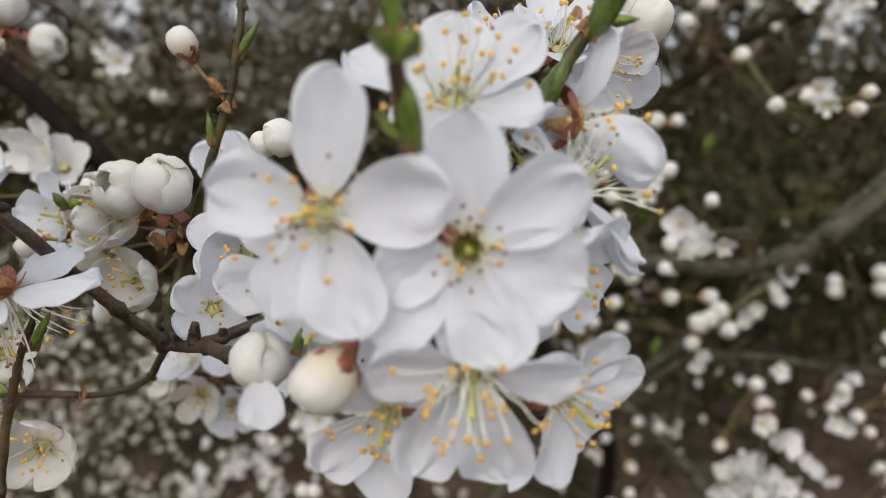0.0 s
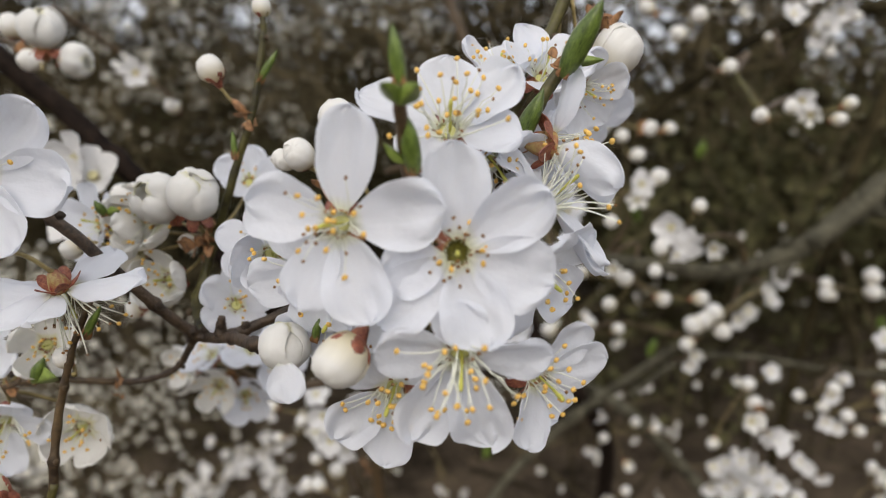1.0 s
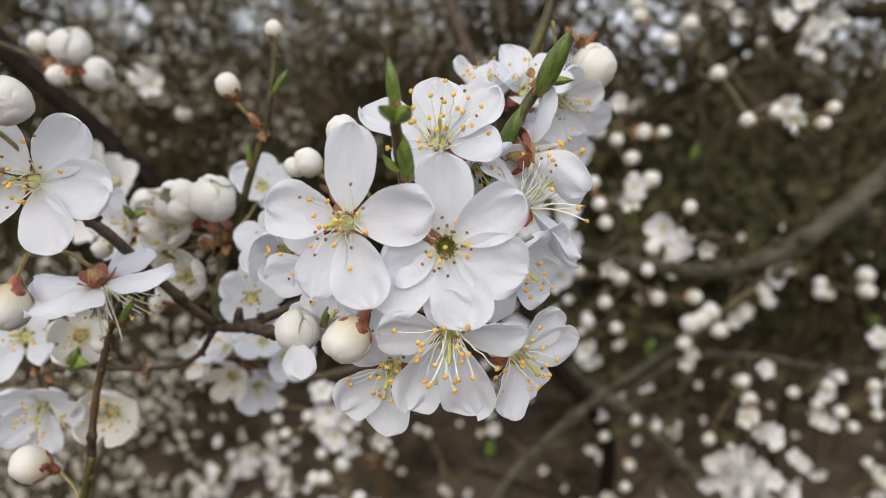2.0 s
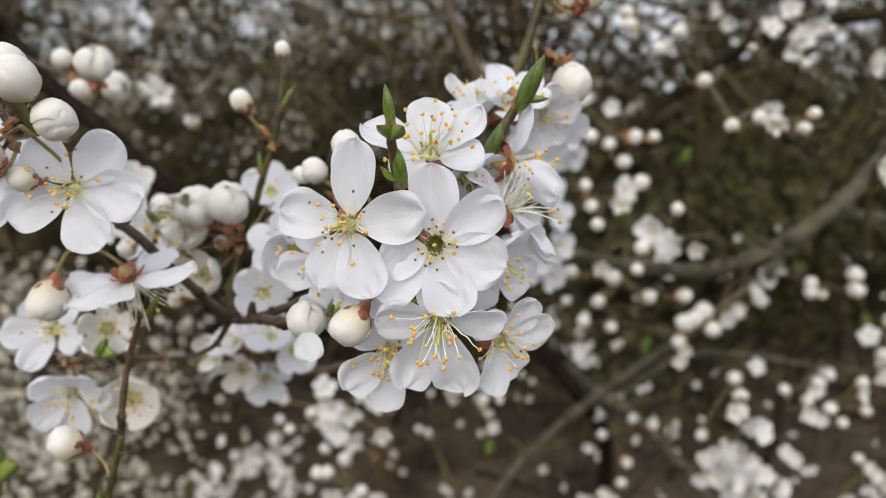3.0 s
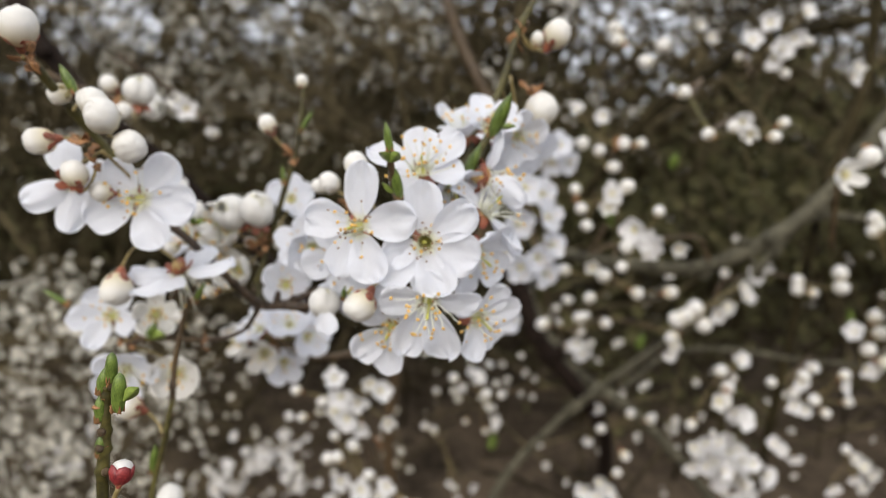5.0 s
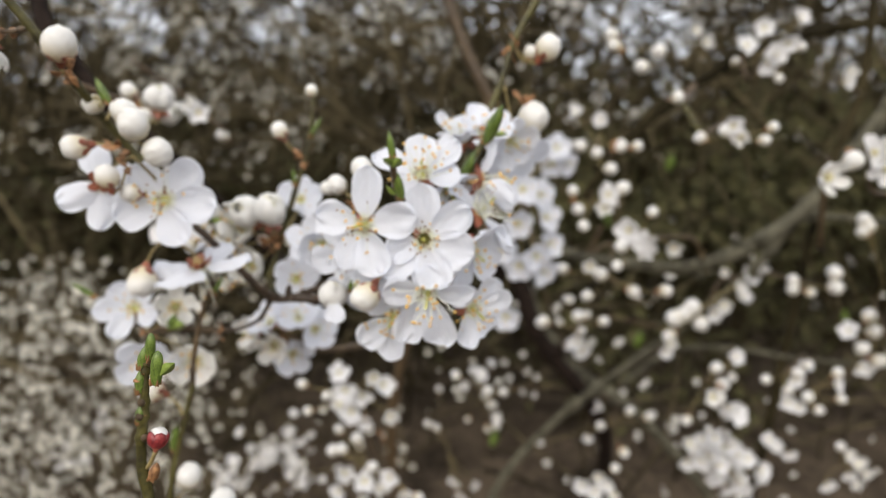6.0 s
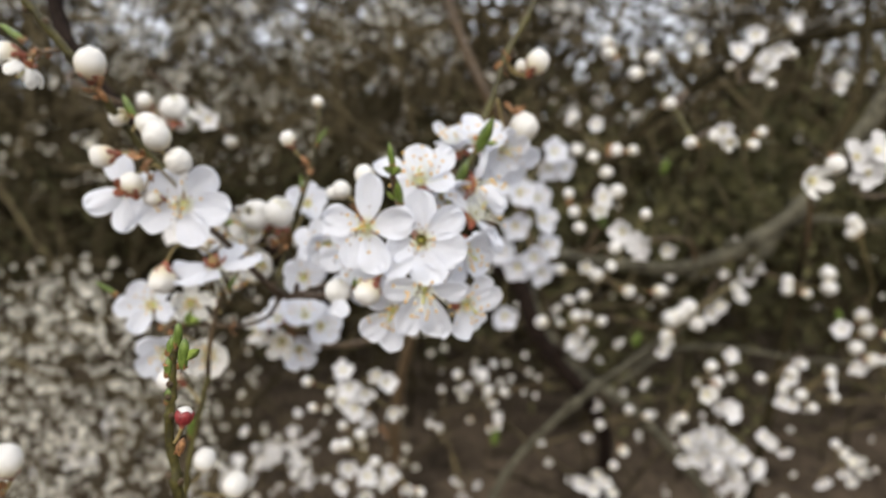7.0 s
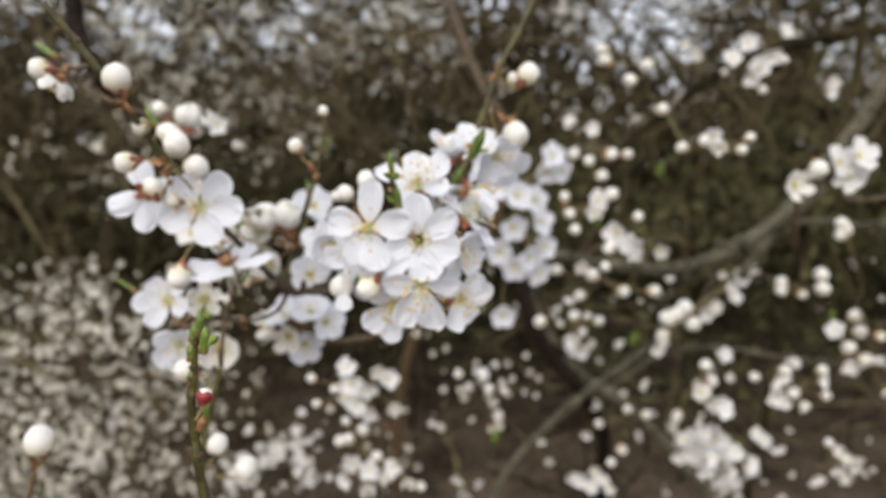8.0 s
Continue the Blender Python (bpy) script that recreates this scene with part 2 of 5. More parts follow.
ANTHERS = [anther_mesh(ANTHER, 1), anther_mesh(ANTHER, 2), anther_mesh(OLD_ANTHER, 3)]
CUP_MESH = mesh_of("calyx_cup", *lathe([(0.05, -0.34), (0.085, -0.32), (0.135, -0.2), (0.165, -0.06), (0.175, 0.0), (0.158, 0.004), (0.135, -0.06), (0.1, -0.18), (0.03, -0.23)], 16), CUP)


def sepal_mesh(mat):
    def surface(s, v):
        h = 0.40 * math.sqrt(max(0.0, 1 - s ** 2.4)) * (0.75 + 0.4 * s)
        return s, v * h, -0.25 * s * s + 0.3 * (v * h) ** 2
    return mesh_of("sepal", *sheet(surface, 5, 4, 0.05), mat, True)


SEPALS = [sepal_mesh(SEPAL), sepal_mesh(SEPAL_GREEN)]
NECTARY = mesh_of("nectar_disc", *lathe([(0.13, -0.09), (0.138, -0.06), (0.09, -0.035), (0.03, -0.05)], 12), speckled("nectar_disc", (0.42, 0.44, 0.12), (0.66, 0.64, 0.30), 700, 0.4, 0.2))
OLD_NECTARY = mesh_of("nectar_disc", *lathe([(0.02, -0.17), (0.07, -0.155), (0.118, -0.10), (0.142, -0.04), (0.152, 0.006), (0.164, 0.0), (0.135, -0.10), (0.05, -0.20)], 14), speckled("old_nectar_disc", (0.045, 0.042, 0.006), (0.26, 0.24, 0.05), 14.0, 0.3, 0.4))
STYLE = mesh_of("pistil", *tube([(0, 0, 0), (0.03, 0, 0.3), (0.02, 0.02, 0.6), (0, 0.03, 0.9), (0, 0.03, 1.0)], [0.03, 0.025, 0.022, 0.045, 0.03], 6), STIGMA)


def along(a, b, twist=0):
    """Local x from a to b."""
    x = (Vector(b) - Vector(a)).normalized()
    y = Vector((0, 1, 0)).cross(x)
    if y.length < 0.1:
        y = Vector((0, 0, 1)).cross(x)
    y.normalize()
    return Matrix.Translation(a) @ Matrix((x, y, x.cross(y))).transposed().to_4x4() @ pose(0, 0, 0, twist, 0, 0)


def facing_pose(place, facing, spin=0):
    """Local z along facing; local x as level to the right as it can be."""
    z = Vector(facing).normalized()
    x = Vector((1, 0, 0)) - z * z.x
    if x.length < 0.25:
        x = Vector((0, 1, 0)) * (1 if z.x > 0 else -1) - z * z.y * (1 if z.x > 0 else -1)
    x.normalize()
    y = z.cross(x)
    return Matrix.Translation(place) @ Matrix((x, y, z)).transposed().to_4x4() @ pose(0, 0, 0, 0, 0, spin)


def pedicel(parent, end, start_z, r=0.00042):
    """A stalk from the base of a flower or bud to the world point end."""
    e = parent.matrix_basis.inverted() @ Vector(end)
    s = Vector((0, 0, start_z))
    mid = s.lerp(e, 0.45) + Vector((0, 0, -0.13 * (e - s).length))
    pts = spline([s, mid, e], 5)
    n = len(pts)
    part("pedicel", mesh_of("pedicel", *tube(pts, [r * (1.25 if i in (0, n - 1) else 0.95) for i in range(n)], 6), PEDICEL), parent)


FIVE = tuple((90 + 72 * i, 0.0118, 0.0090) for i in range(5))


def blossom(place, facing, stem, petals=FIVE, lift=14, stamens=20, reach=0.0075, spread=38, spent=0.25, seed=0, size=1.0, cupped=False,
            label="open white plum blossom with yellow-tipped stamens on its twig", sepal=0, droop=()):
    """petals: (degrees round the flower, length, width) and, where it has them, its own rise in degrees and form number. lift: how far the others rise from flat."""
    ran = random.Random(seed * 7 + 3)
    ob = new("blossom")
    ob.matrix_basis = facing_pose(place, facing)
    cup = 0.0112 * size
    part("calyx", CUP_MESH, ob, Matrix.Scale(cup, 4))
    for k, (a, ln, wd, *own) in enumerate(petals):
        ln -= 0.0014
        if own:
            rise, form = own
            m = pose(0, 0, 0, 0, 0, a) @ Matrix.Translation((0.14 * cup, 0, 0.0002 * (k % 3))) @ pose(0, 0, 0, ran.uniform(-7, 7), math.degrees(PETAL_FORMS[form][0] / 2) - rise, 0)
            part("petal", OPEN_PETALS[form], ob, m @ Matrix.Diagonal((ln, wd * 1.07, ln, 1)))
            continue
        me = ran.choice(OPEN_PETALS if not cupped else CUP_PETALS if lift < 62 else FOLDED_PETALS)
        up = (lift - 64 if cupped else lift) + ran.uniform(-6, 6)
        m = pose(0, 0, 0, 0, 0, a) @ Matrix.Translation((0.14 * cup, 0, 0.0002 * (k % 3))) @ pose(0, 0, 0, ran.uniform(-9, 9), -up, 0)
        fold = (1.0, 0.90, 0.96, 0.87, 0.93, 0.9)[k] if cupped and lift > 66 else 1.0
        part("petal", me, ob, m @ Matrix.Diagonal((ln * size * fold, wd * size * fold * (1.18 if cupped else 1.1), ln * size * fold, 1)))
    for a, ln, wd, up, out, rise in droop:
        part("petal", OPEN_PETALS[3], ob, pose(0, 0, 0, 0, 0, a) @ Matrix.Translation((out, 0, rise)) @ pose(0, 0, 0, 0, -up, 0) @ Matrix.Diagonal((ln, wd, ln, 1)))
    for k in range(5):
        a = (petals[0][0] if petals else 90) + 36 + 72 * k + ran.uniform(-8, 8)
        part("sepal", SEPALS[sepal], ob, pose(0, 0, 0, 0, 0, a) @ Matrix.Translation((0.14 * cup, 0, -0.04 * cup)) @ pose(0, 0, 0, 0, ran.uniform(14, 40), 0) @ Matrix.Diagonal((0.0031 * size, 0.0038 * size, 0.0031 * size, 1)))
    for k in range(stamens):
        a = 360 * k * 0.381966 + ran.uniform(-15, 15)
        me, tip = ran.choice(STAMENS)
        ln = reach * size * ran.uniform(0.6, 1.12)
        m = pose(0, 0, 0, 0, 0, a) @ Matrix.Translation((0.12 * cup, 0, -0.05 * cup)) @ pose(0, 0, 0, 0, spread * ran.uniform(-0.1, 1.2), 0) @ pose(0, 0, 0, 0, 0, ran.uniform(0, 360))
        st = part("stamen", me, ob, m @ Matrix.Scale(ln, 4))
        an = ANTHERS[2] if ran.random() < spent else ANTHERS[k % 2]
        sz = (0.00077 if an is not ANTHERS[2] else 0.00050) * size / ln
        part("anther", an, st, Matrix.Translation(tip) @ pose(0, 0, 0, ran.uniform(40, 140), ran.uniform(0, 180), 0) @ Matrix.Diagonal((sz, sz, sz * 1.2, 1)))
    part("nectar_disc", NECTARY if spent < 0.7 else OLD_NECTARY, ob, Matrix.Scale(cup, 4))
    part("pistil", STYLE, ob, Matrix.Translation((0, 0, -0.2 * cup)) @ Matrix.Diagonal((0.008 * size, 0.008 * size, 0.0085 * size, 1)))
    if stem is not None:
        pedicel(ob, stem, -0.33 * cup)
    return tagged(ob, label, "flower", "plum blossoms")


BUD_WHITE = petal_material("bud_petal", (0.70, 0.62, 0.38), (0.89, 0.88, 0.84), 0.34, 0.04, 0.09, "Z", -0.5, 0.25)


def bud_petal(seed, turn):
    """One of the shells that wrap a closed bud: part of an egg, a little proud of the next."""
    def surface(s, v):
        lat = -1.35 + s * 2.75
        lon = v * (0.25 + 1.1 * math.sin(math.pi * min(1.0, s * 0.8 + 0.12)))
        side = min(1.0, (1 + v) * 1.6) * min(1.0, (1.02 - s) * 6)
        r = 0.5 * (0.97 + (0.04 + 0.022 * seed) * side + 0.19 * min(1.0, s * 2) * side * noise.noise(Vector((s * 2.2, v * 1.7, seed * 5))) + 0.012 * noise.noise(Vector((s * 5, v * 4, seed * 3))))
        c = math.cos(lat) ** 0.85 if math.cos(lat) > 0 else 0
        return r * c * math.cos(lon + turn), r * c * math.sin(lon + turn), r * 1.08 * math.sin(lat)

    v, f = sheet(surface, 10, 8, 0.0)
    n = len(v) // 2
    v = v[:n] + [p * 0.94 for p in v[:n]]
    return mesh_of("petal", v, f, BUD_WHITE, True)


BUD_PETALS = [bud_petal(i, t) for i, t in enumerate((0.0, 2.1, 4.2, 1.2))]
BUD_CORE = mesh_of("bud_core", *lathe([(0.05, -0.52), (0.3, -0.44), (0.465, -0.18), (0.503, 0.03), (0.44, 0.27), (0.26, 0.465), (0.04, 0.545)], 18), BUD_WHITE)
BUD_CUP = mesh_of("calyx_cup", *lathe([(0.07, -0.82), (0.10, -0.80), (0.145, -0.70), (0.205, -0.56), (0.24, -0.49), (0.15, -0.44)], 12), SEPAL)
BUD_CUP_GREEN = mesh_of("calyx_cup", *lathe([(0.07, -0.82), (0.10, -0.80), (0.145, -0.70), (0.205, -0.56), (0.24, -0.49), (0.15, -0.44)], 12), CUP)


def bud_sepal(mat, long=0.92, wide=0.60, proud=0.530):
    def surface(s, v):
        lat = -1.25 + s * long
        h = wide * math.sqrt(max(0.0, 1 - s ** 2.2))
        r = proud + 0.012 * s - 0.02 * v * v
        c = math.cos(lat)
        return r * c * math.cos(v * h), r * c * math.sin(v * h), r * 1.08 * math.sin(lat)
    v, f = sheet(surface, 5, 4, 0.0)
    n = len(v) // 2
    return mesh_of("sepal", v[:n] + [p * 0.94 for p in v[:n]], f, mat)


BUD_SEPALS = [bud_sepal(SEPAL), bud_sepal(SEPAL_GREEN), bud_sepal(DEEP_RED, 1.75, 1.15, 0.585)]


def flower_bud(place, facing, stem, size=0.008, red=True, spin=0, label="closed cream plum bud with red-brown sepals on its stalk", wrapped=False):
    size *= 0.84
    ob = new("flower_bud")
    ob.matrix_basis = facing_pose(place, facing, spin)
    sc = Matrix.Scale(size, 4)
    part("bud_core", BUD_CORE, ob, sc)
    for me in BUD_PETALS:
        part("petal", me, ob, sc)
    part("calyx", BUD_CUP if red else BUD_CUP_GREEN, ob, sc)
    for k in range(5):
        part("sepal", BUD_SEPALS[2 if wrapped else 0 if red or k % 2 else 1], ob, pose(0, 0, 0, 0, 0, 72 * k + 20) @ sc @ Matrix.Diagonal((1, 1, 1.06 - 0.05 * (k % 3), 1)))
    if stem is not None:
        pedicel(ob, stem, -0.80 * size)
    return tagged(ob, label, "flower bud", "plum buds")


def scar_mesh(mat):
    return mesh_of("bud_scar", *tube([(0, 0, 0), (0.5, 0, 0), (0.95, 0, 0.05), (1.3, 0, 0.12)], [0.62, 0.7, 0.5, 0.16], 7, 0.3, 5), mat)


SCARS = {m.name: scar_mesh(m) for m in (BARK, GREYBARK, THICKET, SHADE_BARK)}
SCARS["green_bark"] = SCARS["brown_bark"] = scar_mesh(REDBARK)
SCARS["small"] = scar_mesh(SCALE)


def branch(name, points, r0, r1, mat, label, knobs=0.25, nodes=0, seed=0, sides=10, category="branch"):
    """A tapering limb through a few points, with swollen nodes."""
    pts = spline(points, 9)
    n = len(pts)
    ran = random.Random(seed + 11)
    at = {ran.randrange(3, n - 2) for _ in range(nodes)} if n > 6 else set()
    radii = [(r0 + (r1 - r0) * i / (n - 1)) * (1.35 if i in at else 1.0) for i in range(n)]
    ob = tagged(new(name, mesh_of(name, *tube(pts, radii, sides, knobs, seed), mat)), label, category)
    for i in at:
        r = radii[i]
        out = Vector((ran.gauss(0, 1), ran.gauss(-0.4, 0.6), ran.gauss(0, 1))).normalized()
        way = (pts[i + 1] - pts[i]).normalized()
        out = (out - way * out.dot(way)).normalized()
        a = pts[i] + out * r * 0.6
        part("bud_scar", SCARS.get(mat.name, SCARS["small"]), ob, along(a, a + (out + way).normalized()) @ Matrix.Scale(r * 0.85, 4))
    return ob


def leaf_mesh(name, fold, curl, mat):
    def surface(s, v):
        h = 0.5 * math.sin(math.pi * min(1.0, s ** 0.75)) ** 0.9 * (1 - 0.2 * s)
        a = v * h
        return s, a * math.cos(fold), abs(a) * math.sin(fold) + curl * s * s
    return mesh_of(name, *sheet(surface, 10, 6, 0.02), mat)


LEAVES = [leaf_mesh("leaf", 1.1, 0.05, LEAF), leaf_mesh("leaf", 0.7, -0.15, BACKLIT_LEAF), leaf_mesh("leaf", 0.5, 0.25, BACKLIT_LEAF)]
SPINDLE = mesh_of("leaf", *tube([(t, 0.03 * math.sin(t * 3), 0.02 * t) for t in (0, .06, .15, .28, .42, .56, .7, .83, .93, 1.0)], [.14, .26, .38, .47, .5, .47, .38, .25, .12, .02], 9, 0.12, 3), LEAF)
BLUNT = mesh_of("leaf", *tube([(t, 0.03 * math.sin(t * 3), 0.02 * t) for t in (0, .06, .15, .28, .42, .56, .7, .83, .93, 1.0)], [.2, .32, .42, .48, .5, .49, .45, .38, .26, .08], 9, 0.15, 3), LEAF)
BROWN_BUD = mesh_of("bud_body", [v.co for v in SPINDLE.vertices], [tuple(q.vertices) for q in SPINDLE.polygons], SCALE)
SCALE_MESH = mesh_of("bud_scale", *sheet(lambda s, v: (s, v * 0.4 * math.sqrt(max(0, 1 - s ** 2)), 0.35 * s * (1 - s) + 0.4 * v * v * 0.16), 4, 4, 0.05), SCALE)


def leaf_bud(base, tip, leaves, width=0.32, scales=3, label="green unfolding leaf bud on a twig", seed=0, blunt=False, brown=False):
    """leaves: (world start, world end, width, mesh number, twist)."""
    ob = new("leaf_bud")
    ob.matrix_basis = Matrix.Translation(base)
    inv = ob.matrix_basis.inverted()
    for k in range(scales):
        ln = (Vector(tip) - Vector(base)).length
        part("bud_scale", SCALE_MESH, ob, inv @ along(base, tip, 360 / scales * k) @ Matrix.Translation((0, 0, 0.0004)) @ Matrix.Scale(min(0.0024, ln * 0.42), 4))
    ln = (Vector(tip) - Vector(base)).length
    part("bud_body" if brown else "leaf", BROWN_BUD if brown else BLUNT if blunt else SPINDLE, ob, inv @ along(base, tip, seed * 50) @ Matrix.Diagonal((ln, ln * width, ln * width, 1)))
    for a, b, w, k, tw in ([] if blunt or brown else [(base, tip, width * 0.62, 0, 10)]) + list(leaves):
        ln = (Vector(b) - Vector(a)).length
        part("leaf", LEAVES[k], ob, inv @ along(a, b, tw) @ Matrix.Diagonal((ln, ln * w * 1.6, ln * w * 1.6, 1)))
    return tagged(ob, label, "leaf bud", "leaf buds")


def bud_scales(place, number, size, seed, label="papery brown bud scales at a spur"):
    """The husks left round a spur where buds have opened."""
    ran = random.Random(seed)
    ob = new("bud_husk")
    ob.matrix_basis = Matrix.Translation(place)
    for k in range(number):
        m = pose(ran.gauss(0, size * 0.5), ran.gauss(0, size * 0.4), ran.gauss(0, size * 0.5), ran.uniform(0, 360), ran.uniform(-70, 70), ran.uniform(0, 360))
        part("bud_scale", SCALE_MESH, ob, m @ Matrix.Scale(size * ran.uniform(0.7, 1.3), 4))
    return tagged(ob, label, "bud scales", "bud husks")


# ---- ground ----
def ground():
    n, v, f = 70, [], []
    for i in range(n + 1):
        for j in range(n + 1):
            a, b = (i / n * 2 - 1), (j / n * 2 - 1)
            x, y = 300 * a * abs(a) ** 3, 300 * b * abs(b) ** 3
            v.append((x, y, 0.10 * noise.noise(Vector((x * 0.5, y * 0.5, 0))) + 0.035 * noise.noise(Vector((x * 2.5, y * 2.5, 4)))))
    for i in range(n):
        for j in range(n):
            f.append((i * (n + 1) + j, (i + 1) * (n + 1) + j, (i + 1) * (n + 1) + j + 1, i * (n + 1) + j + 1))
    tagged(new("ground", mesh_of("ground", v, f, SOIL)), "bare brown earth with leaf litter under the shrubs", "ground", kind="structure")


ground()

# ---- the main twig and the cluster at its end ----
branch("twig", [(-0.1030, 0.0620, 1.4598), (-0.0924, 0.0680, 1.4424), (-0.0880, 0.0780, 1.4300), (-0.0859, 0.0910, 1.4190), (-0.0756, 0.1000, 1.4009)], 0.0011, 0.0013, GREENBARK, "green-brown near end of the flowering twig", 0.25, 7, 20)
branch("twig", [(-0.0773, 0.0985, 1.4035), (-0.0756, 0.1000, 1.4009), (-0.0715, 0.1015, 1.3935), (-0.0658, 0.1040, 1.3871), (-0.0578, 0.1120, 1.3745), (-0.0528, 0.1170, 1.3675), (-0.0493, 0.1188, 1.3650), (-0.0414, 0.1120, 1.3668), (-0.0321, 0.1000, 1.3690), (-0.0203, 0.0940, 1.3728), (-0.0096, 0.0940, 1.3762), (-0.0003, 0.0960, 1.3805)],
       0.0011, 0.0012, BARK, "dark brown flowering plum twig carrying the main cluster", 0.16, 8, 1)
branch("twig", [(-0.0075, 0.0940, 1.3762), (0.0028, 0.0940, 1.3892), (0.0088, 0.0910, 1.3992), (0.0128, 0.0900, 1.4049), (0.0161, 0.0900, 1.4117), (0.0191, 0.0900, 1.4164)], 0.0013, 0.0010, GREENBARK,
       "green-brown plum twig rising behind the blossoms", 0.2, 5, 2)
branch("twig", [(-0.0440, 0.1150, 1.3664), (-0.0407, 0.1180, 1.3669), (-0.0304, 0.1200, 1.3713), (-0.0225, 0.1220, 1.3745), (-0.0184, 0.1180, 1.3775)], 0.0012, 0.0009, BARK, "thin dark side twig behind the open blossoms", 0.2, 3, 3)
branch("twig", [(-0.0510, 0.1180, 1.3660), (-0.0545, 0.1215, 1.3610), (-0.0580, 0.1240, 1.3568), (-0.0640, 0.1260, 1.3537), (-0.0727, 0.1280, 1.3520), (-0.0860, 0.1300, 1.3519), (-0.1008, 0.1330, 1.3520), (-0.1150, 0.1360, 1.3546)], 0.00075, 0.00055, BARK, "curved brown side twig of the plum", 0.2, 4, 4)
branch("knot", [(-0.0449, 0.1150, 1.3668), (-0.0446, 0.1145, 1.3690), (-0.0441, 0.1140, 1.3706)], 0.0013, 0.0007, BARK, "short dark stub on the main twig", 0.25, 0, 5)
NODE = (-0.0029, 0.0950, 1.3794)
NODE_LOW = (-0.0075, 0.0940, 1.3759)
NODE_RIGHT = (0.0088, 0.0910, 1.3992)
NODE_LEFT = (-0.0251, 0.0890, 1.3727)

blossom((-0.0128, 0.0690, 1.3940), (-0.22, -0.97, 0.0), NODE, ((79, .0153, .0074, 12, 0), (163, .0122, .0087, 10, 1), (-116, .0124, .0070, 6, 2), (-69, .0136, .0084, 14, 5), (10, .0147, .0085, 6, 3)), 10, 28, .0062, 40, .45, 1)
blossom((0.0025, 0.0687, 1.3904), (0.0, -1.0, 0.06), NODE, ((91, .0143, .0082, 14, 0), (34, .0142, .0080, 15, 1), (-18, .0129, .0096, 4, 2), (-74, .0130, .0088, 12, 5), (-137, .0140, .0079, 9, 3), (-160, .0100, .0072, 2, 2)), 8, 28, .0035, 55, .7, 2,
        label="wide open white plum blossom with a dark green centre")
blossom((0.0030, 0.0690, 1.3765), (0.0, -0.86, -0.50), NODE_LOW, ((169, .0112, .0084, 8, 0), (-118, .0152, .0080, 14, 1), (-74, .0155, .0081, 16, 5), (7, .0120, .0074, 8, 2), (-97, .0152, .0082, -4, 3), (92, .0080, .0070, -25, 2)), 14, 26, .0082, 42, .1, 3,
        label="white plum blossom tipped downward with long yellow stamens")
blossom((0.0014, 0.0795, 1.4066), (0.05, -0.84, 0.54), NODE, ((90, .0106, .0085, 26, 0), (35, .0130, .0080, 22, 1), (-12, .0104, .0072, 8, 2), (160, .0138, .0066, 8, 5), (-136, .0090, .0073, 6, 3)), 20, 32, .0086, 40, .2, 4)
blossom((-0.0067, 0.0780, 1.3685), (-0.10, -0.94, -0.32), NODE_LOW, ((-96, .0127, .0079, 16, 0), (-143, .0117, .0078, 16, 1), (131, .0089, .0070, 12, 2), (-44, .0096, .0073, 8, 3), (64, .0104, .0068, 12, 5)), 20, 28, .0062, 50, .3, 5)
blossom((0.0147, 0.0780, 1.3705), (0.48, -0.82, -0.30), NODE_LOW, ((4, .0112, .0078, 14, 0), (48, .0106, .0076, 8, 1), (-128, .0105, .0088, 34, 5), (-69, .0098, .0074, 8, 2), (120, .0090, .0070, 10, 3)), 18, 20, .0064, 36, .05, 6)
blossom((0.0143, 0.0830, 1.3858), (0.60, -0.66, -0.45), NODE, ((20, .0112, .0085), (92, .0110, .0080), (160, .0110, .0080), (-125, .0115, .0085), (-55, .0115, .0090)), 15, 16, .0068, 40, .1, 7)
blossom((0.0176, 0.0885, 1.4045), (0.92, 0.25, -0.15), NODE_RIGHT, ((-44, .0120, .0080, 4, 0), (56, .0132, .0082, 34, 1), (-108, .0095, .0066, 20, 3), (145, .0100, .0070, 30, 2), (-170, .0095, .0066, 24, 5)), 12, 20, .0070, 32, .1, 8, 1.2,
        label="white plum blossom seen side on, its red-green calyx showing")
blossom((0.0168, 0.0860, 1.3961), (0.66, -0.36, 0.58), NODE_RIGHT, ((-31, .0134, .0056, 6, 0), (-26, .0147, .0054, -6, 1), (-172, .0121, .0058, 4, 2), (84, .0108, .0062, 10, 5), (150, .0100, .0064, 6, 3)), 4, 26, .0095, 34, .8, 9,
        label="white plum blossom seen side on with fanned white stamens")
blossom((-0.0193, 0.0840, 1.3847), (-0.35, -0.90, -0.25), NODE, ((-164, .0118, .0082, 8, 0), (-94, .0096, .0070, 6, 2), (-50, .0100, .0070, 6, 2), (30, .0100, .0080, 8, 3), (110, .0100, .0080, 8, 1)), 8, 12, .0070, 40, .2, 10)
blossom((-0.0168, 0.0880, 1.3780), (-0.15, -0.92, -0.35), NODE, ((-90, .0105, .0080), (-150, .0100, .0080), (130, .0100, .0080), (50, .0100, .0080), (-20, .0110, .0080)), 10, 8, .0070, 40, .2, 11)
blossom((0.0122, 0.1150, 1.4166), (-0.10, -0.45, 0.89), (0.0165, 0.1180, 1.4198), ((150, .0120, .0070), (80, .0100, .0080), (20, .0110, .0065), (-60, .0100, .0080), (-130, .0100, .0080)), 35, 18, .0085, 25, .1, 12)
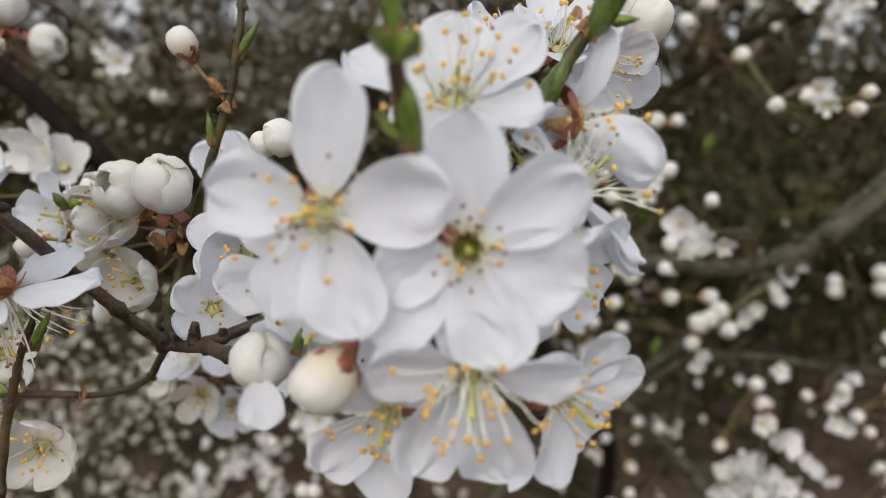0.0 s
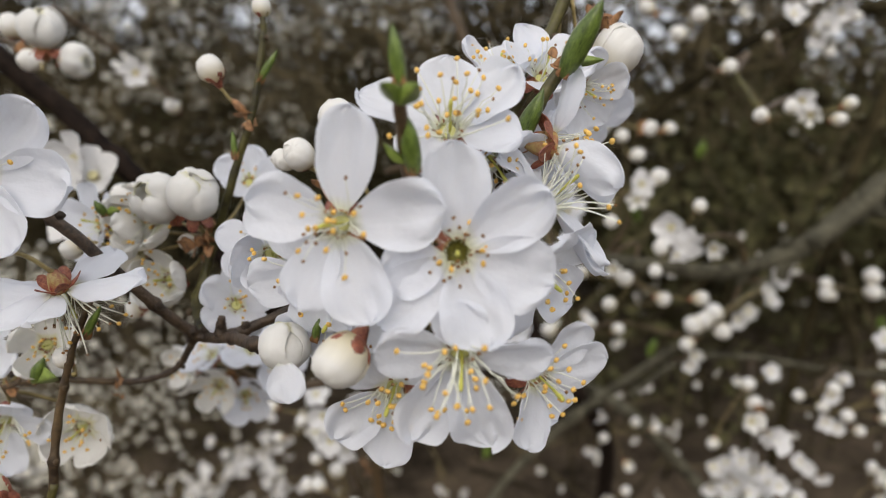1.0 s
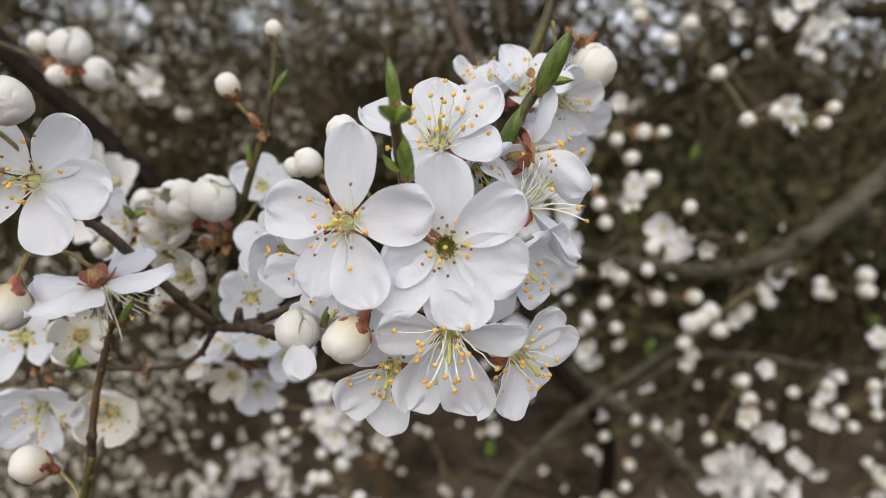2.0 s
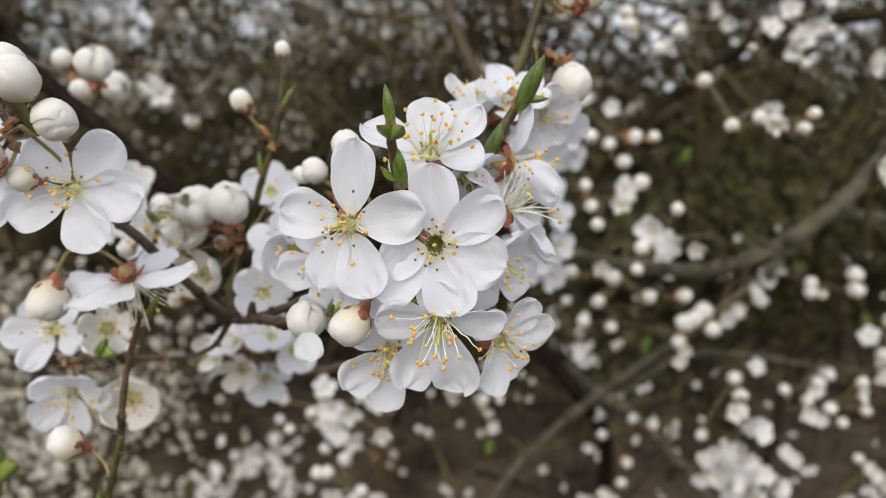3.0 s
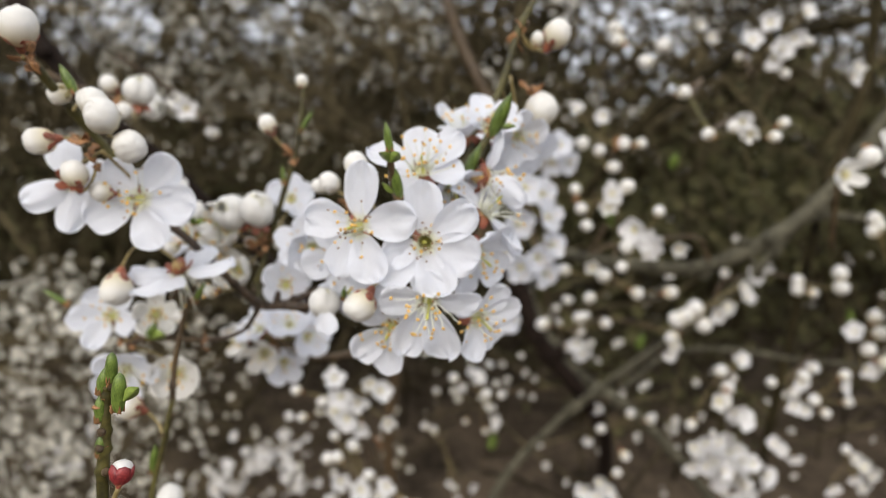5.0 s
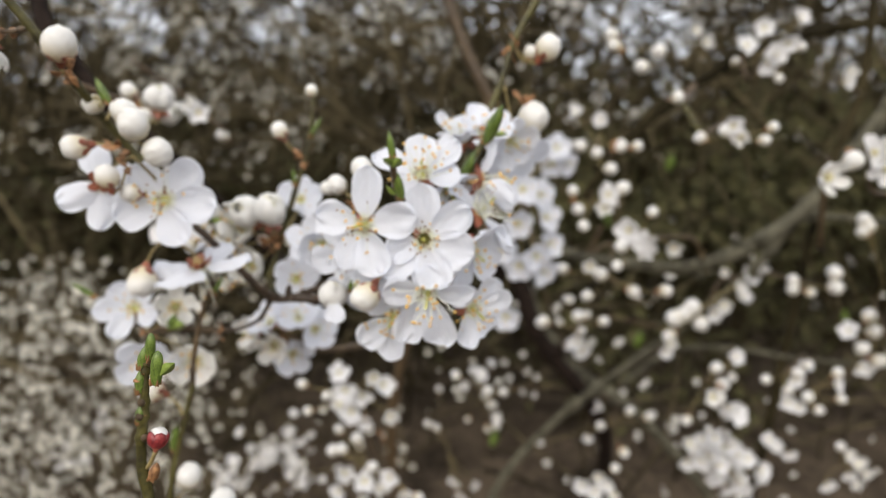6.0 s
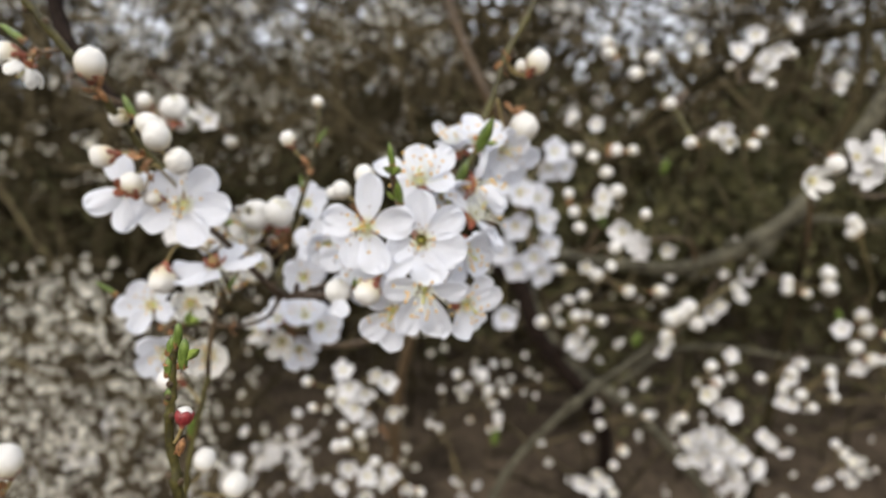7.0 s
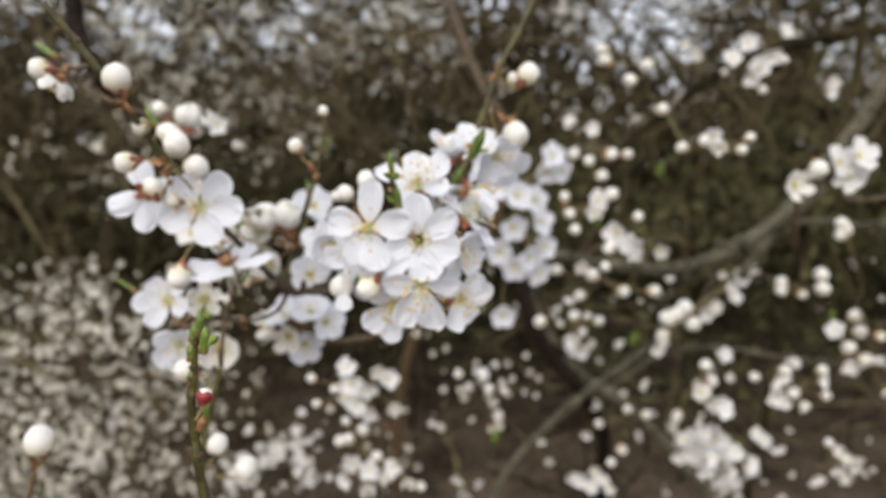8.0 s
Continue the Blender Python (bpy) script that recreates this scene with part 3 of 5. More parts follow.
blossom((0.0193, 0.1120, 1.4179), (0.15, -0.70, 0.70), (0.0169, 0.1180, 1.4200), ((110, .0120, .0072), (45, .0105, .0070), (-30, .0110, .0080), (-90, .0100, .0080), (180, .0105, .0075)), 30, 16, .0080, 30, .1, 13)
blossom((0.0279, 0.1180, 1.4163), (0.45, -0.75, -0.45), (0.0208, 0.1200, 1.4275), FIVE, 18, 20, .0075, 45, .1, 14, 0.8)
blossom((-0.0315, 0.1060, 1.3846), (0.30, -0.90, -0.15), (-0.0244, 0.1060, 1.3758), ((100, .0105, .0090), (170, .0105, .0090), (-115, .0105, .0090), (-50, .0105, .0085), (30, .0100, .0085)), 38, 20, .0075, 35, .1, 15)
blossom((0.0079, 0.0880, 1.4023), (0.45, -0.60, -0.65), NODE_RIGHT, ((10, .0095, .0080), (80, .0095, .0080), (150, .0095, .0080), (-135, .0095, .0080), (-60, .0090, .0080)), 25, 16, .0065, 35, .1, 16)

flower_bud((-0.0127, 0.0690, 1.3757), (-0.50, -0.45, -0.70), (-0.0085, 0.0850, 1.3790), 0.0081, True, 40, "fat cream plum bud held by red-brown sepals")
flower_bud((-0.0153, 0.0860, 1.4082), (-0.25, -0.25, 0.92), NODE, 0.0071, False, 10)
blossom((-0.0236, 0.0830, 1.3697), (-0.15, 0.12, 0.97), NODE_LEFT, FIVE, 72, 3, .005, 12, .05, 75, 0.72, True, "half-open cream plum blossom with one petal hanging", sepal=1, droop=((-80, .0070, .0056, -80, .0030, .0022),))
flower_bud((-0.0271, 0.1120, 1.4031), (-0.20, -0.80, 0.35), (-0.0200, 0.1100, 1.3977), 0.0070, False, 30)
flower_bud((-0.0303, 0.1130, 1.4022), (-0.50, -0.70, 0.15), (-0.0200, 0.1100, 1.3977), 0.0051, True, 70)
branch("twig", [(-0.0200, 0.1100, 1.3977), (-0.0159, 0.1120, 1.3871), (-0.0184, 0.1120, 1.3775)], 0.0008, 0.0009, REDBARK, "thin brown spur carrying small buds", 0.2, 1, 6)
flower_bud((0.0354, 0.1200, 1.4238), (0.35, -0.55, 0.62), (0.0260, 0.1200, 1.4340), 0.0112, True, 60, "large cream plum bud opening on a green twig")
flower_bud((0.0402, 0.1220, 1.4461), (0.55, -0.25, 0.75), (0.0288, 0.1220, 1.4474), 0.0093, True, 20)
flower_bud((0.0347, 0.1240, 1.4449), (0.3, -0.4, 0.75), (0.0288, 0.1220, 1.4474), 0.0051, False, 20)

leaf_bud((-0.0042, 0.0610, 1.4100), (-0.0050, 0.0590, 1.4171), [((-0.0043, 0.0605, 1.4084), (-0.0017, 0.0570, 1.4107), .42, 1, 10), ((-0.0043, 0.0605, 1.4084), (-0.0062, 0.0570, 1.4109), .42, 1, -20)], .26, 4)
branch("twig", [(-0.0029, 0.0950, 1.3794), (-0.0040, 0.0850, 1.3921), (-0.0039, 0.0700, 1.4001), (-0.0042, 0.0630, 1.4060), (-0.0043, 0.0610, 1.4095), (-0.0044, 0.0605, 1.4108)], 0.0008, 0.0008, REDBARK, "short red-brown shoot with green leaf buds", 0.25, 2, 7)
leaf_bud((-0.0029, 0.0660, 1.4003), (-0.0037, 0.0620, 1.4076), [((-0.0038, 0.0650, 1.4019), (-0.0066, 0.0630, 1.4043), .30, 1, 30)], .30, 3)
leaf_bud((0.0182, 0.0850, 1.4146), (0.0229, 0.0795, 1.4246), [((0.0201, 0.0890, 1.4170), (0.0250, 0.0860, 1.4173), .26, 1, 20)], .30, 4)
leaf_bud((0.0118, 0.0890, 1.4037), (0.0158, 0.0860, 1.4130), [], .30, 5, "closed green leaf bud with brown scales")
leaf_bud((-0.0197, 0.0850, 1.3738), (-0.0186, 0.0840, 1.3778), [], .35, 2)
branch("twig", [(0.0127, 0.1200, 1.4076), (0.0168, 0.1200, 1.4158), (0.0237, 0.1200, 1.4318), (0.0288, 0.1210, 1.4477), (0.0363, 0.1220, 1.4609), (0.0436, 0.1240, 1.4768)], 0.0013, 0.0010, GREENBARK, "green plum twig with buds behind the cluster", 0.2, 6, 8)
branch("twig", [(0.0127, 0.1200, 1.4076), (0.0029, 0.1100, 1.3873), (-0.0029, 0.0950, 1.3794)], 0.0012, 0.0012, GREENBARK, "green twig base hidden in the cluster", 0.2, 1, 9)

# ---- blossoms close behind the cluster ----
SPUR = (0.0560, 0.3720, 1.3863)
branch("twig", [(-0.0388, 0.4200, 1.3936), (0.0058, 0.4000, 1.4065), (0.0385, 0.3800, 1.4022), (0.0560, 0.3720, 1.3863), (0.0646, 0.3750, 1.3536), (0.0764, 0.4000, 1.3115), (0.1083, 0.5000, 1.2385)], 0.0016, 0.0012, REDBARK, "brown flowering twig behind the main cluster", 0.2, 4, 10)
for k, (place, face) in enumerate([
        ((0.0534, 0.3450, 1.3932), (0.2, -0.95, 0.1)), ((0.0678, 0.3700, 1.3882), (0.5, -0.8, 0.0)), ((0.0451, 0.3600, 1.3986), (-0.2, -0.9, 0.3)),
        ((0.0511, 0.3600, 1.3692), (0.3, -0.9, -0.3)), ((0.0648, 0.3650, 1.3459), (0.2, -0.9, -0.4)), ((0.0754, 0.3800, 1.3521), (0.6, -0.7, 0.2)),
        ((0.0541, 0.3700, 1.3380), (-0.2, -0.9, -0.4)), ((0.0420, 0.3700, 1.3503), (0.0, -0.9, -0.3)), ((0.0703, 0.3700, 1.3346), (0.4, -0.8, -0.4)), ((0.0719, 0.3700, 1.3723), (0.5, -0.8, 0.2)), ((0.0463, 0.4000, 1.2940), (0.1, -0.9, -0.2))]):
    blossom(place, face, SPUR, FIVE, 18, 10, .0075, 40, .2, 20 + k, 1.0)
for k, (place, face) in enumerate([((0.0923, 0.4600, 1.4232), (0.3, -0.9, 0.2)), ((0.0892, 0.4700, 1.4102), (0.1, -0.9, -0.3)), ((0.1011, 0.4700, 1.4101), (0.6, -0.7, -0.2))]):
    blossom(place, face, (0.0560, 0.3720, 1.3863), FIVE, 18, 8, .0075, 40, .2, 60 + k, 1.05)
blossom((0.0292, 0.1320, 1.4147), (0.25, -0.80, -0.50), (0.0237, 0.1200, 1.4318), ((0, .0130, .0095), (70, .0115, .009), (140, .0120, .009), (-145, .0120, .0095), (-70, .0125, .0095)), 16, 14, .0075, 40, .2, 70)

# ---- the budding spur to the left, behind ----
branch("twig", [(-0.0382, 0.1300, 1.4327), (-0.0383, 0.1300, 1.4275), (-0.0408, 0.1300, 1.4137), (-0.0453, 0.1310, 1.4008), (-0.0496, 0.1320, 1.3888), (-0.0537, 0.1320, 1.3765), (-0.0545, 0.1275, 1.3705), (-0.0500, 0.1195, 1.3655)], 0.0007, 0.0012, GREENBARK, "slim green-brown plum twig with buds", 0.25, 7, 12)
flower_bud((-0.0490, 0.1276, 1.4213), (-0.35, -0.3, 0.85), (-0.0437, 0.1300, 1.4131), 0.0065, True, 10, "single cream bud on a brown stalk")
leaf_bud((-0.0427, 0.1300, 1.4122), (-0.0453, 0.1290, 1.4152), [], .5, 4, "brown scaly leaf bud", brown=True)
leaf_bud((-0.0396, 0.1300, 1.4188), (-0.0349, 0.1290, 1.4255), [], .22, 3)
flower_bud((-0.0383, 0.1300, 1.4345), (0.05, -0.3, 0.9), (-0.0383, 0.1300, 1.4313), 0.0047, False, 15, "small cream plum bud tipping a slim twig")
leaf_bud((-0.0452, 0.1300, 1.4021), (-0.0454, 0.1290, 1.4086), [], .22, 3)
SPUR2 = (-0.0516, 0.1320, 1.3847)
blossom((-0.0657, 0.1350, 1.3888), (-0.3, -0.92, 0.15), SPUR2, FIVE, 56, 22, .0085, 32, .05, 31, 1.05, True, "half-open cream plum blossom showing yellow stamens")
blossom((-0.0710, 0.1370, 1.3854), (-0.7, -0.7, 0.1), SPUR2, FIVE, 54, 16, .0085, 32, .05, 32, 1.0, True, "half-open cream plum blossom showing yellow stamens")
blossom((-0.0531, 0.1260, 1.3910), (0.15, -0.60, 0.78), SPUR2, FIVE, 72, 4, .0060, 15, .05, 71, 1.0, True, "swollen cream plum blossom just opening")
blossom((-0.0595, 0.1300, 1.3915), (-0.4, -0.75, 0.45), SPUR2, FIVE, 68, 8, .0070, 20, .05, 72, 0.95, True, "half-open cream plum blossom showing yellow stamens")
flower_bud((-0.0482, 0.1320, 1.3832), (0.4, -0.7, 0.3), SPUR2, 0.0046, False, 20)
flower_bud((-0.0579, 0.1330, 1.3834), (-0.2, -0.8, 0.1), SPUR2, 0.0043, False, 50)
blossom((-0.0628, 0.1340, 1.3745), (-0.20, -0.92, 0.10), SPUR2, FIVE, 60, 18, .0075, 26, .05, 33, 0.95, True, "half-open cream plum blossom cupped round its stamens")
flower_bud((-0.0726, 0.1340, 1.3802), (-0.8, -0.5, -0.1), SPUR2, 0.0090, False, 10)
flower_bud((-0.0827, 0.1300, 1.3821), (-0.6, -0.5, -0.4), (-0.0700, 0.1330, 1.3790), 0.0052, False, 10)
blossom((-0.0807, 0.1400, 1.3868), (-0.4, -0.8, 0.2), SPUR2, FIVE, 20, 14, .007, 40, .1, 34, 0.9)
leaf_bud((-0.0746, 0.1300, 1.3897), (-0.0760, 0.1280, 1.3931), [((-0.0746, 0.1300, 1.3897), (-0.0702, 0.1280, 1.3915), .4, 1, 20)], .5, 2)
flower_bud((-0.0765, 0.1450, 1.3649), (-0.85, -0.4, 0.0), (-0.0620, 0.1300, 1.3690), 0.0052, True, 0, "small red plum bud still closed")
for k, place in enumerate([(-0.0447, 0.1250, 1.3707), (-0.0372, 0.1180, 1.3837), (-0.0482, 0.1500, 1.3966)]):
    blossom(place, (0.2, -0.75, 0.4), SPUR2 if k else (-0.0407, 0.1180, 1.3669), FIVE, 24, 10, .007, 40, .1, 35 + k, 0.78)

# ---- the spur below, behind ----
SPUR3 = (-0.0669, 0.1860, 1.3373)
branch("twig", [(-0.0669, 0.1860, 1.3373), (-0.0557, 0.2000, 1.3246), (-0.0335, 0.2300, 1.3198), (-0.0052, 0.2700, 1.3190)], 0.0012, 0.0016, REDBARK, "brown twig hidden behind the blossoms", 0.2, 3, 13)
for k, (place, face, cup) in enumerate([((-0.0709, 0.1860, 1.3309), (-0.1, -0.9, -0.3), True), ((-0.0800, 0.1860, 1.3367), (-0.7, -0.7, 0.0), True), ((-0.0578, 0.1780, 1.3447), (0.1, -0.55, 0.8), False),
                                        ((-0.0654, 0.1950, 1.3245), (0.3, -0.9, -0.3), False), ((-0.0528, 0.1850, 1.3379), (0.7, -0.6, 0.3), False), ((-0.0705, 0.1800, 1.3425), (-0.4, -0.5, 0.7), False)]):
    blossom(place, face, SPUR3, FIVE, 42 if cup else 18, 14, .007, 40, .1, 40 + k, 0.9, cup, "half-open cream plum blossom behind the main twig" if cup else "open white plum blossom behind the main twig")

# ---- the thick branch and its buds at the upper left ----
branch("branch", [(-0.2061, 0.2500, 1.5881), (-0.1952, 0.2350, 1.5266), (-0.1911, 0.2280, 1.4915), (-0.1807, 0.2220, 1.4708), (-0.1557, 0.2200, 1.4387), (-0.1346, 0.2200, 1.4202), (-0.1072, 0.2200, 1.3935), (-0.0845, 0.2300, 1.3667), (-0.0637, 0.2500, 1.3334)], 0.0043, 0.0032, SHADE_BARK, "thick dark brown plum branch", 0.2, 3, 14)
SPUR4 = (-0.1235, 0.1900, 1.4345)
SPUR_B, SPUR_C, SPUR_D = (-0.1312, 0.1910, 1.4421), (-0.1285, 0.2150, 1.4362), (-0.1218, 0.1840, 1.4310)
branch("twig", [SPUR4, (-0.1400, 0.1960, 1.4400), (-0.1641, 0.1900, 1.4510), (-0.1922, 0.2450, 1.4658)], 0.0008, 0.0012, REDBARK, "thin brown twig with buds", 0.2, 2, 15)
blossom((-0.1062, 0.1650, 1.4318), (0.15, -0.35, 0.92), SPUR4, FIVE, 71, 4, .006, 15, .05, 73, 0.98, True, "swollen cream plum blossom just opening, its calyx red")
flower_bud(SPUR_B, (-0.35, -0.6, 0.6), SPUR4, 0.0082, True, 10)
flower_bud(SPUR_D, (0.2, -0.8, -0.3), SPUR4, 0.0076, True, 50)
blossom(SPUR_C, (0.88, -0.30, -0.25), SPUR4, FIVE, 66, 6, .006, 30, .1, 50, 0.90, True, "half-open plum blossom with a bright red calyx")

# ---- buds and blossoms along the near twig, upper left ----
TW = (-0.0748, 0.0775, 1.4120)
flower_bud((-0.0870, 0.0690, 1.4394), (0.25, -0.45, 0.75), (-0.0878, 0.0710, 1.4327), 0.0093, True, 0, "fat cream plum bud on the near twig")
flower_bud((-0.0706, 0.0706, 1.4197), (0.10, -0.70, 0.35), (-0.0765, 0.0750, 1.4178), 0.0089, False, 15, "fat cream plum bud on the near twig")
flower_bud((-0.0745, 0.0745, 1.4233), (-0.1, -0.45, 0.7), (-0.0769, 0.0750, 1.4190), 0.0075, False, 80)
flower_bud((-0.0666, 0.0745, 1.4129), (0.55, -0.65, -0.15), (-0.0729, 0.0770, 1.4158), 0.0088, False, 35, "fat cream plum bud on the near twig")
flower_bud((-0.0915, 0.0800, 1.4146), (-0.75, -0.40, -0.15), (-0.0805, 0.0800, 1.4153), 0.0076, True, 20, "cream plum bud with bright red sepals")
flower_bud((-0.0814, 0.0765, 1.4068), (-0.10, -0.20, 0.95), (-0.0800, 0.0845, 1.4092), 0.0071, True, 60, "small cream plum bud held by red sepals")
flower_bud((-0.0781, 0.0815, 1.4022), (-0.5, -0.6, 0.15), (-0.0795, 0.0900, 1.4055), 0.0058, True, 60, "small cream plum bud with brown sepals")
flower_bud((-0.0874, 0.0830, 1.4261), (-0.6, -0.2, -0.3), (-0.0793, 0.0745, 1.4215), 0.0059, False, 60)
leaf_bud((-0.0780, 0.0735, 1.4250), (-0.0807, 0.0725, 1.4317), [], .34, 3)
blossom((-0.0712, 0.0865, 1.4000), (0.0, -0.99, 0.05), TW, ((43, .0150, .0090, 14, 0), (-10, .0160, .0100, 10, 1), (-63, .0140, .0098, 12, 5), (-158, .0142, .0096, 10, 2), (121, .0123, .0086, 14, 3)), 10, 20, .0075, 45, .3, 51,
        label="wide open white plum blossom on the near twig")
blossom((-0.0911, 0.0920, 1.4048), (-0.35, 0.85, -0.30), TW, ((-114, .0127, .0084, 10, 0), (148, .0134, .0082, 10, 1), (92, .0135, .0072, 14, 2), (-29, .0100, .0080, 10, 3), (40, .0105, .0080, 10, 3)), 14, 14, .0085, 30, .1, 52,
        label="white plum blossom turned away showing its back")
blossom((-0.0664, 0.0975, 1.3795), (0.16, 0.36, -0.90), (-0.0712, 0.0900, 1.3875), ((9, .0172, .0078, -4, 0), (-72, .0128, .0092, -6, 1), (-167, .0160, .0088, -4, 2), (141, .0142, .0074, 4, 3), (97, .0088, .0074, 6, 5)), -4, 26, .0115, 30, .7, 53,
        label="white plum blossom hanging with its pink-red calyx upward")
flower_bud((-0.0820, 0.0930, 1.3755), (0.0, -0.50, -0.85), (-0.0745, 0.0900, 1.3875), 0.0096, True, 20, "fat cream plum bud hanging from red sepals")
flower_bud((-0.0685, 0.1000, 1.3663), (-0.2, -0.5, 0.6), (-0.0665, 0.0995, 1.3633), 0.0041, False, 20)

SPUR6 = (-0.1014, 0.0690, 1.4427)
branch("twig", [(-0.0947, 0.0690, 1.4432), (-0.0978, 0.0688, 1.4426), SPUR6], 0.0007, 0.0006, REDBARK, "short brown spur on the near twig", 0.3, 1, 71)
flower_bud((-0.1106, 0.0700, 1.4426), (-0.85, -0.45, 0.05), SPUR6, 0.0072, True, 30, "cream plum bud with dark red sepals")
blossom((-0.1058, 0.0710, 1.4392), (-0.55, -0.15, -0.80), SPUR6, FIVE, 40, 8, .006, 25, .1, 76, 0.62, True, "small white plum blossom half open below a husk")
leaf_bud((-0.1049, 0.0695, 1.4455), (-0.1116, 0.0690, 1.4506), [], .25, 3)
bud_scales(SPUR6, 7, .0026, 110, "orange-brown papery bud scales at a spur")

# ---- the lower left sprig ----
branch("twig", [(-0.0820, 0.0985, 1.2988), (-0.0784, 0.0985, 1.3172), (-0.0742, 0.0985, 1.3319), (-0.0714, 0.0990, 1.3426)], 0.0009, 0.0008, GREENBARK, "slender green upright twig", 0.2, 2, 16)
branch("twig", [(-0.0717, 0.0990, 1.3414), (-0.0705, 0.0995, 1.3531), (-0.0680, 0.0995, 1.3630), (-0.0656, 0.0990, 1.3699), (-0.0617, 0.0980, 1.3774)], 0.00085, 0.0005, REDBARK, "brown upper end of the upright twig", 0.3, 3, 19)
leaf_bud((-0.0638, 0.0985, 1.3704), (-0.0594, 0.0970, 1.3768), [], .2, 3)
SPUR5 = (-0.0974, 0.1250, 1.3515)
branch("twig", [(-0.0974, 0.1250, 1.3515), (-0.0892, 0.1230, 1.3542), (-0.0790, 0.1260, 1.3530), (-0.0740, 0.1280, 1.3521)], 0.0007, 0.0008, REDBARK, "thin brown spur with leaf buds", 0.2, 2, 17)
leaf_bud((-0.0885, 0.1215, 1.3539), (-0.0848, 0.1200, 1.3602), [((-0.0882, 0.1210, 1.3540), (-0.0805, 0.1180, 1.3572), .45, 1, 20)], .4, 2)
blossom((-0.1039, 0.1300, 1.3599), (0.0, -0.95, 0.25), SPUR5, ((185, .0140, .0080), (-115, .0132, .0076), (-22, .0135, .0076), (60, .0110, .0080), (125, .0110, .0080)), 12, 16, .007, 40, .1, 54)
blossom((-0.0875, 0.1260, 1.3611), (0.35, -0.88, 0.15), SPUR5, FIVE, 48, 14, .007, 35, .1, 55, 0.85, True, "half-open cream plum blossom on the lower sprig")
blossom((-0.0986, 0.1260, 1.3432), (0.25, -0.88, -0.35), SPUR5, ((-95, .0128, .0090), (-160, .0120, .0085), (130, .0110, .0085), (60, .0110, .0085), (0, .0120, .0080)), 24, 20, .0085, 35, .1, 56)
blossom((-0.0835, 0.1300, 1.3403), (0.10, -0.97, -0.10), SPUR5, ((0, .0108, .0105), (72, .0100, .0100), (144, .0105, .0105), (216, .0105, .0105), (288, .0100, .0100)), 44, 20, .0070, 40, .1, 57, 1.0, True, "cup-shaped cream plum blossom behind the upright twig")
flower_bud((-0.0853, 0.1000, 1.3402), (-0.75, -0.45, 0.45), (-0.0746, 0.0985, 1.3311), 0.0086, True, 30, "cream plum bud with orange-red sepals on a long stalk")
leaf_bud((-0.0789, 0.0985, 1.3205), (-0.0767, 0.0975, 1.3300), [], .25, 3)
leaf_bud((-0.1118, 0.1200, 1.3656), (-0.1190, 0.1180, 1.3712), [], .2, 2)
flower_bud((-0.0750, 0.1005, 1.3118), (0.25, -0.5, 0.65), (-0.0787, 0.0985, 1.3047), 0.0088, True, 0)
flower_bud((-0.0646, 0.1000, 1.3030), (0.25, -0.5, 0.65), (-0.0754, 0.0985, 1.3006), 0.0098, True, 0)

# ---- the shoot close to the lens, lower left ----
branch("shoot", [(-0.0480, 0.0240, 1.3298), (-0.0494, 0.0235, 1.3454), (-0.0498, 0.0230, 1.3548), (-0.0484, 0.0225, 1.3640), (-0.0474, 0.0222, 1.3718), (-0.0463, 0.0220, 1.3751)], 0.0011, 0.0008, GREENBARK, "knobbly green-brown shoot tipped with leaf buds", 0.35, 10, 18)
leaf_bud((-0.0465, 0.0218, 1.3730), (-0.0456, 0.0212, 1.3786), [], .34, 3, "plump green leaf bud tipping a shoot", 0, True)
leaf_bud((-0.0454, 0.0212, 1.3687), (-0.0442, 0.0205, 1.3754), [((-0.0439, 0.0205, 1.3707), (-0.0405, 0.0195, 1.3737), .4, 1, 20)], .34, 4, "plump green leaf bud with one leaf unfolding", 0, True)
leaf_bud((-0.0483, 0.0222, 1.3713), (-0.0470, 0.0215, 1.3761), [], .42, 5, "small green and brown leaf bud on a shoot")
leaf_bud((-0.0488, 0.0222, 1.3666), (-0.0483, 0.0215, 1.3715), [], .42, 5, "small green and brown leaf bud on a shoot")
leaf_bud((-0.0494, 0.0225, 1.3605), (-0.0488, 0.0218, 1.3647), [], .46, 5, "small green and brown leaf bud on a shoot")
leaf_bud((-0.0481, 0.0228, 1.3492), (-0.0463, 0.0218, 1.3533), [], .46, 4, "small brown leaf bud on a shoot", brown=True)
flower_bud((-0.0461, 0.0225, 1.3580), (0.12, 0.30, 0.93), (-0.0494, 0.0234, 1.3512), 0.0041, True, 0, "dark red plum bud with its white tip showing", True)

# ---- a bud at the lower left edge ----
branch("twig", [(-0.1287, 0.0600, 1.2672), (-0.1193, 0.0580, 1.3037), (-0.1131, 0.0560, 1.3229)], 0.0010, 0.0007, REDBARK, "brown twig tip rising from below", 0.25, 2, 72)
flower_bud((-0.1095, 0.0540, 1.3328), (0.12, -0.35, 0.9), (-0.1132, 0.0560, 1.3226), 0.0097, True, 25, "fat cream plum bud tipping a brown twig")
bud_scales((-0.1125, 0.0555, 1.3238), 5, .0024, 111)

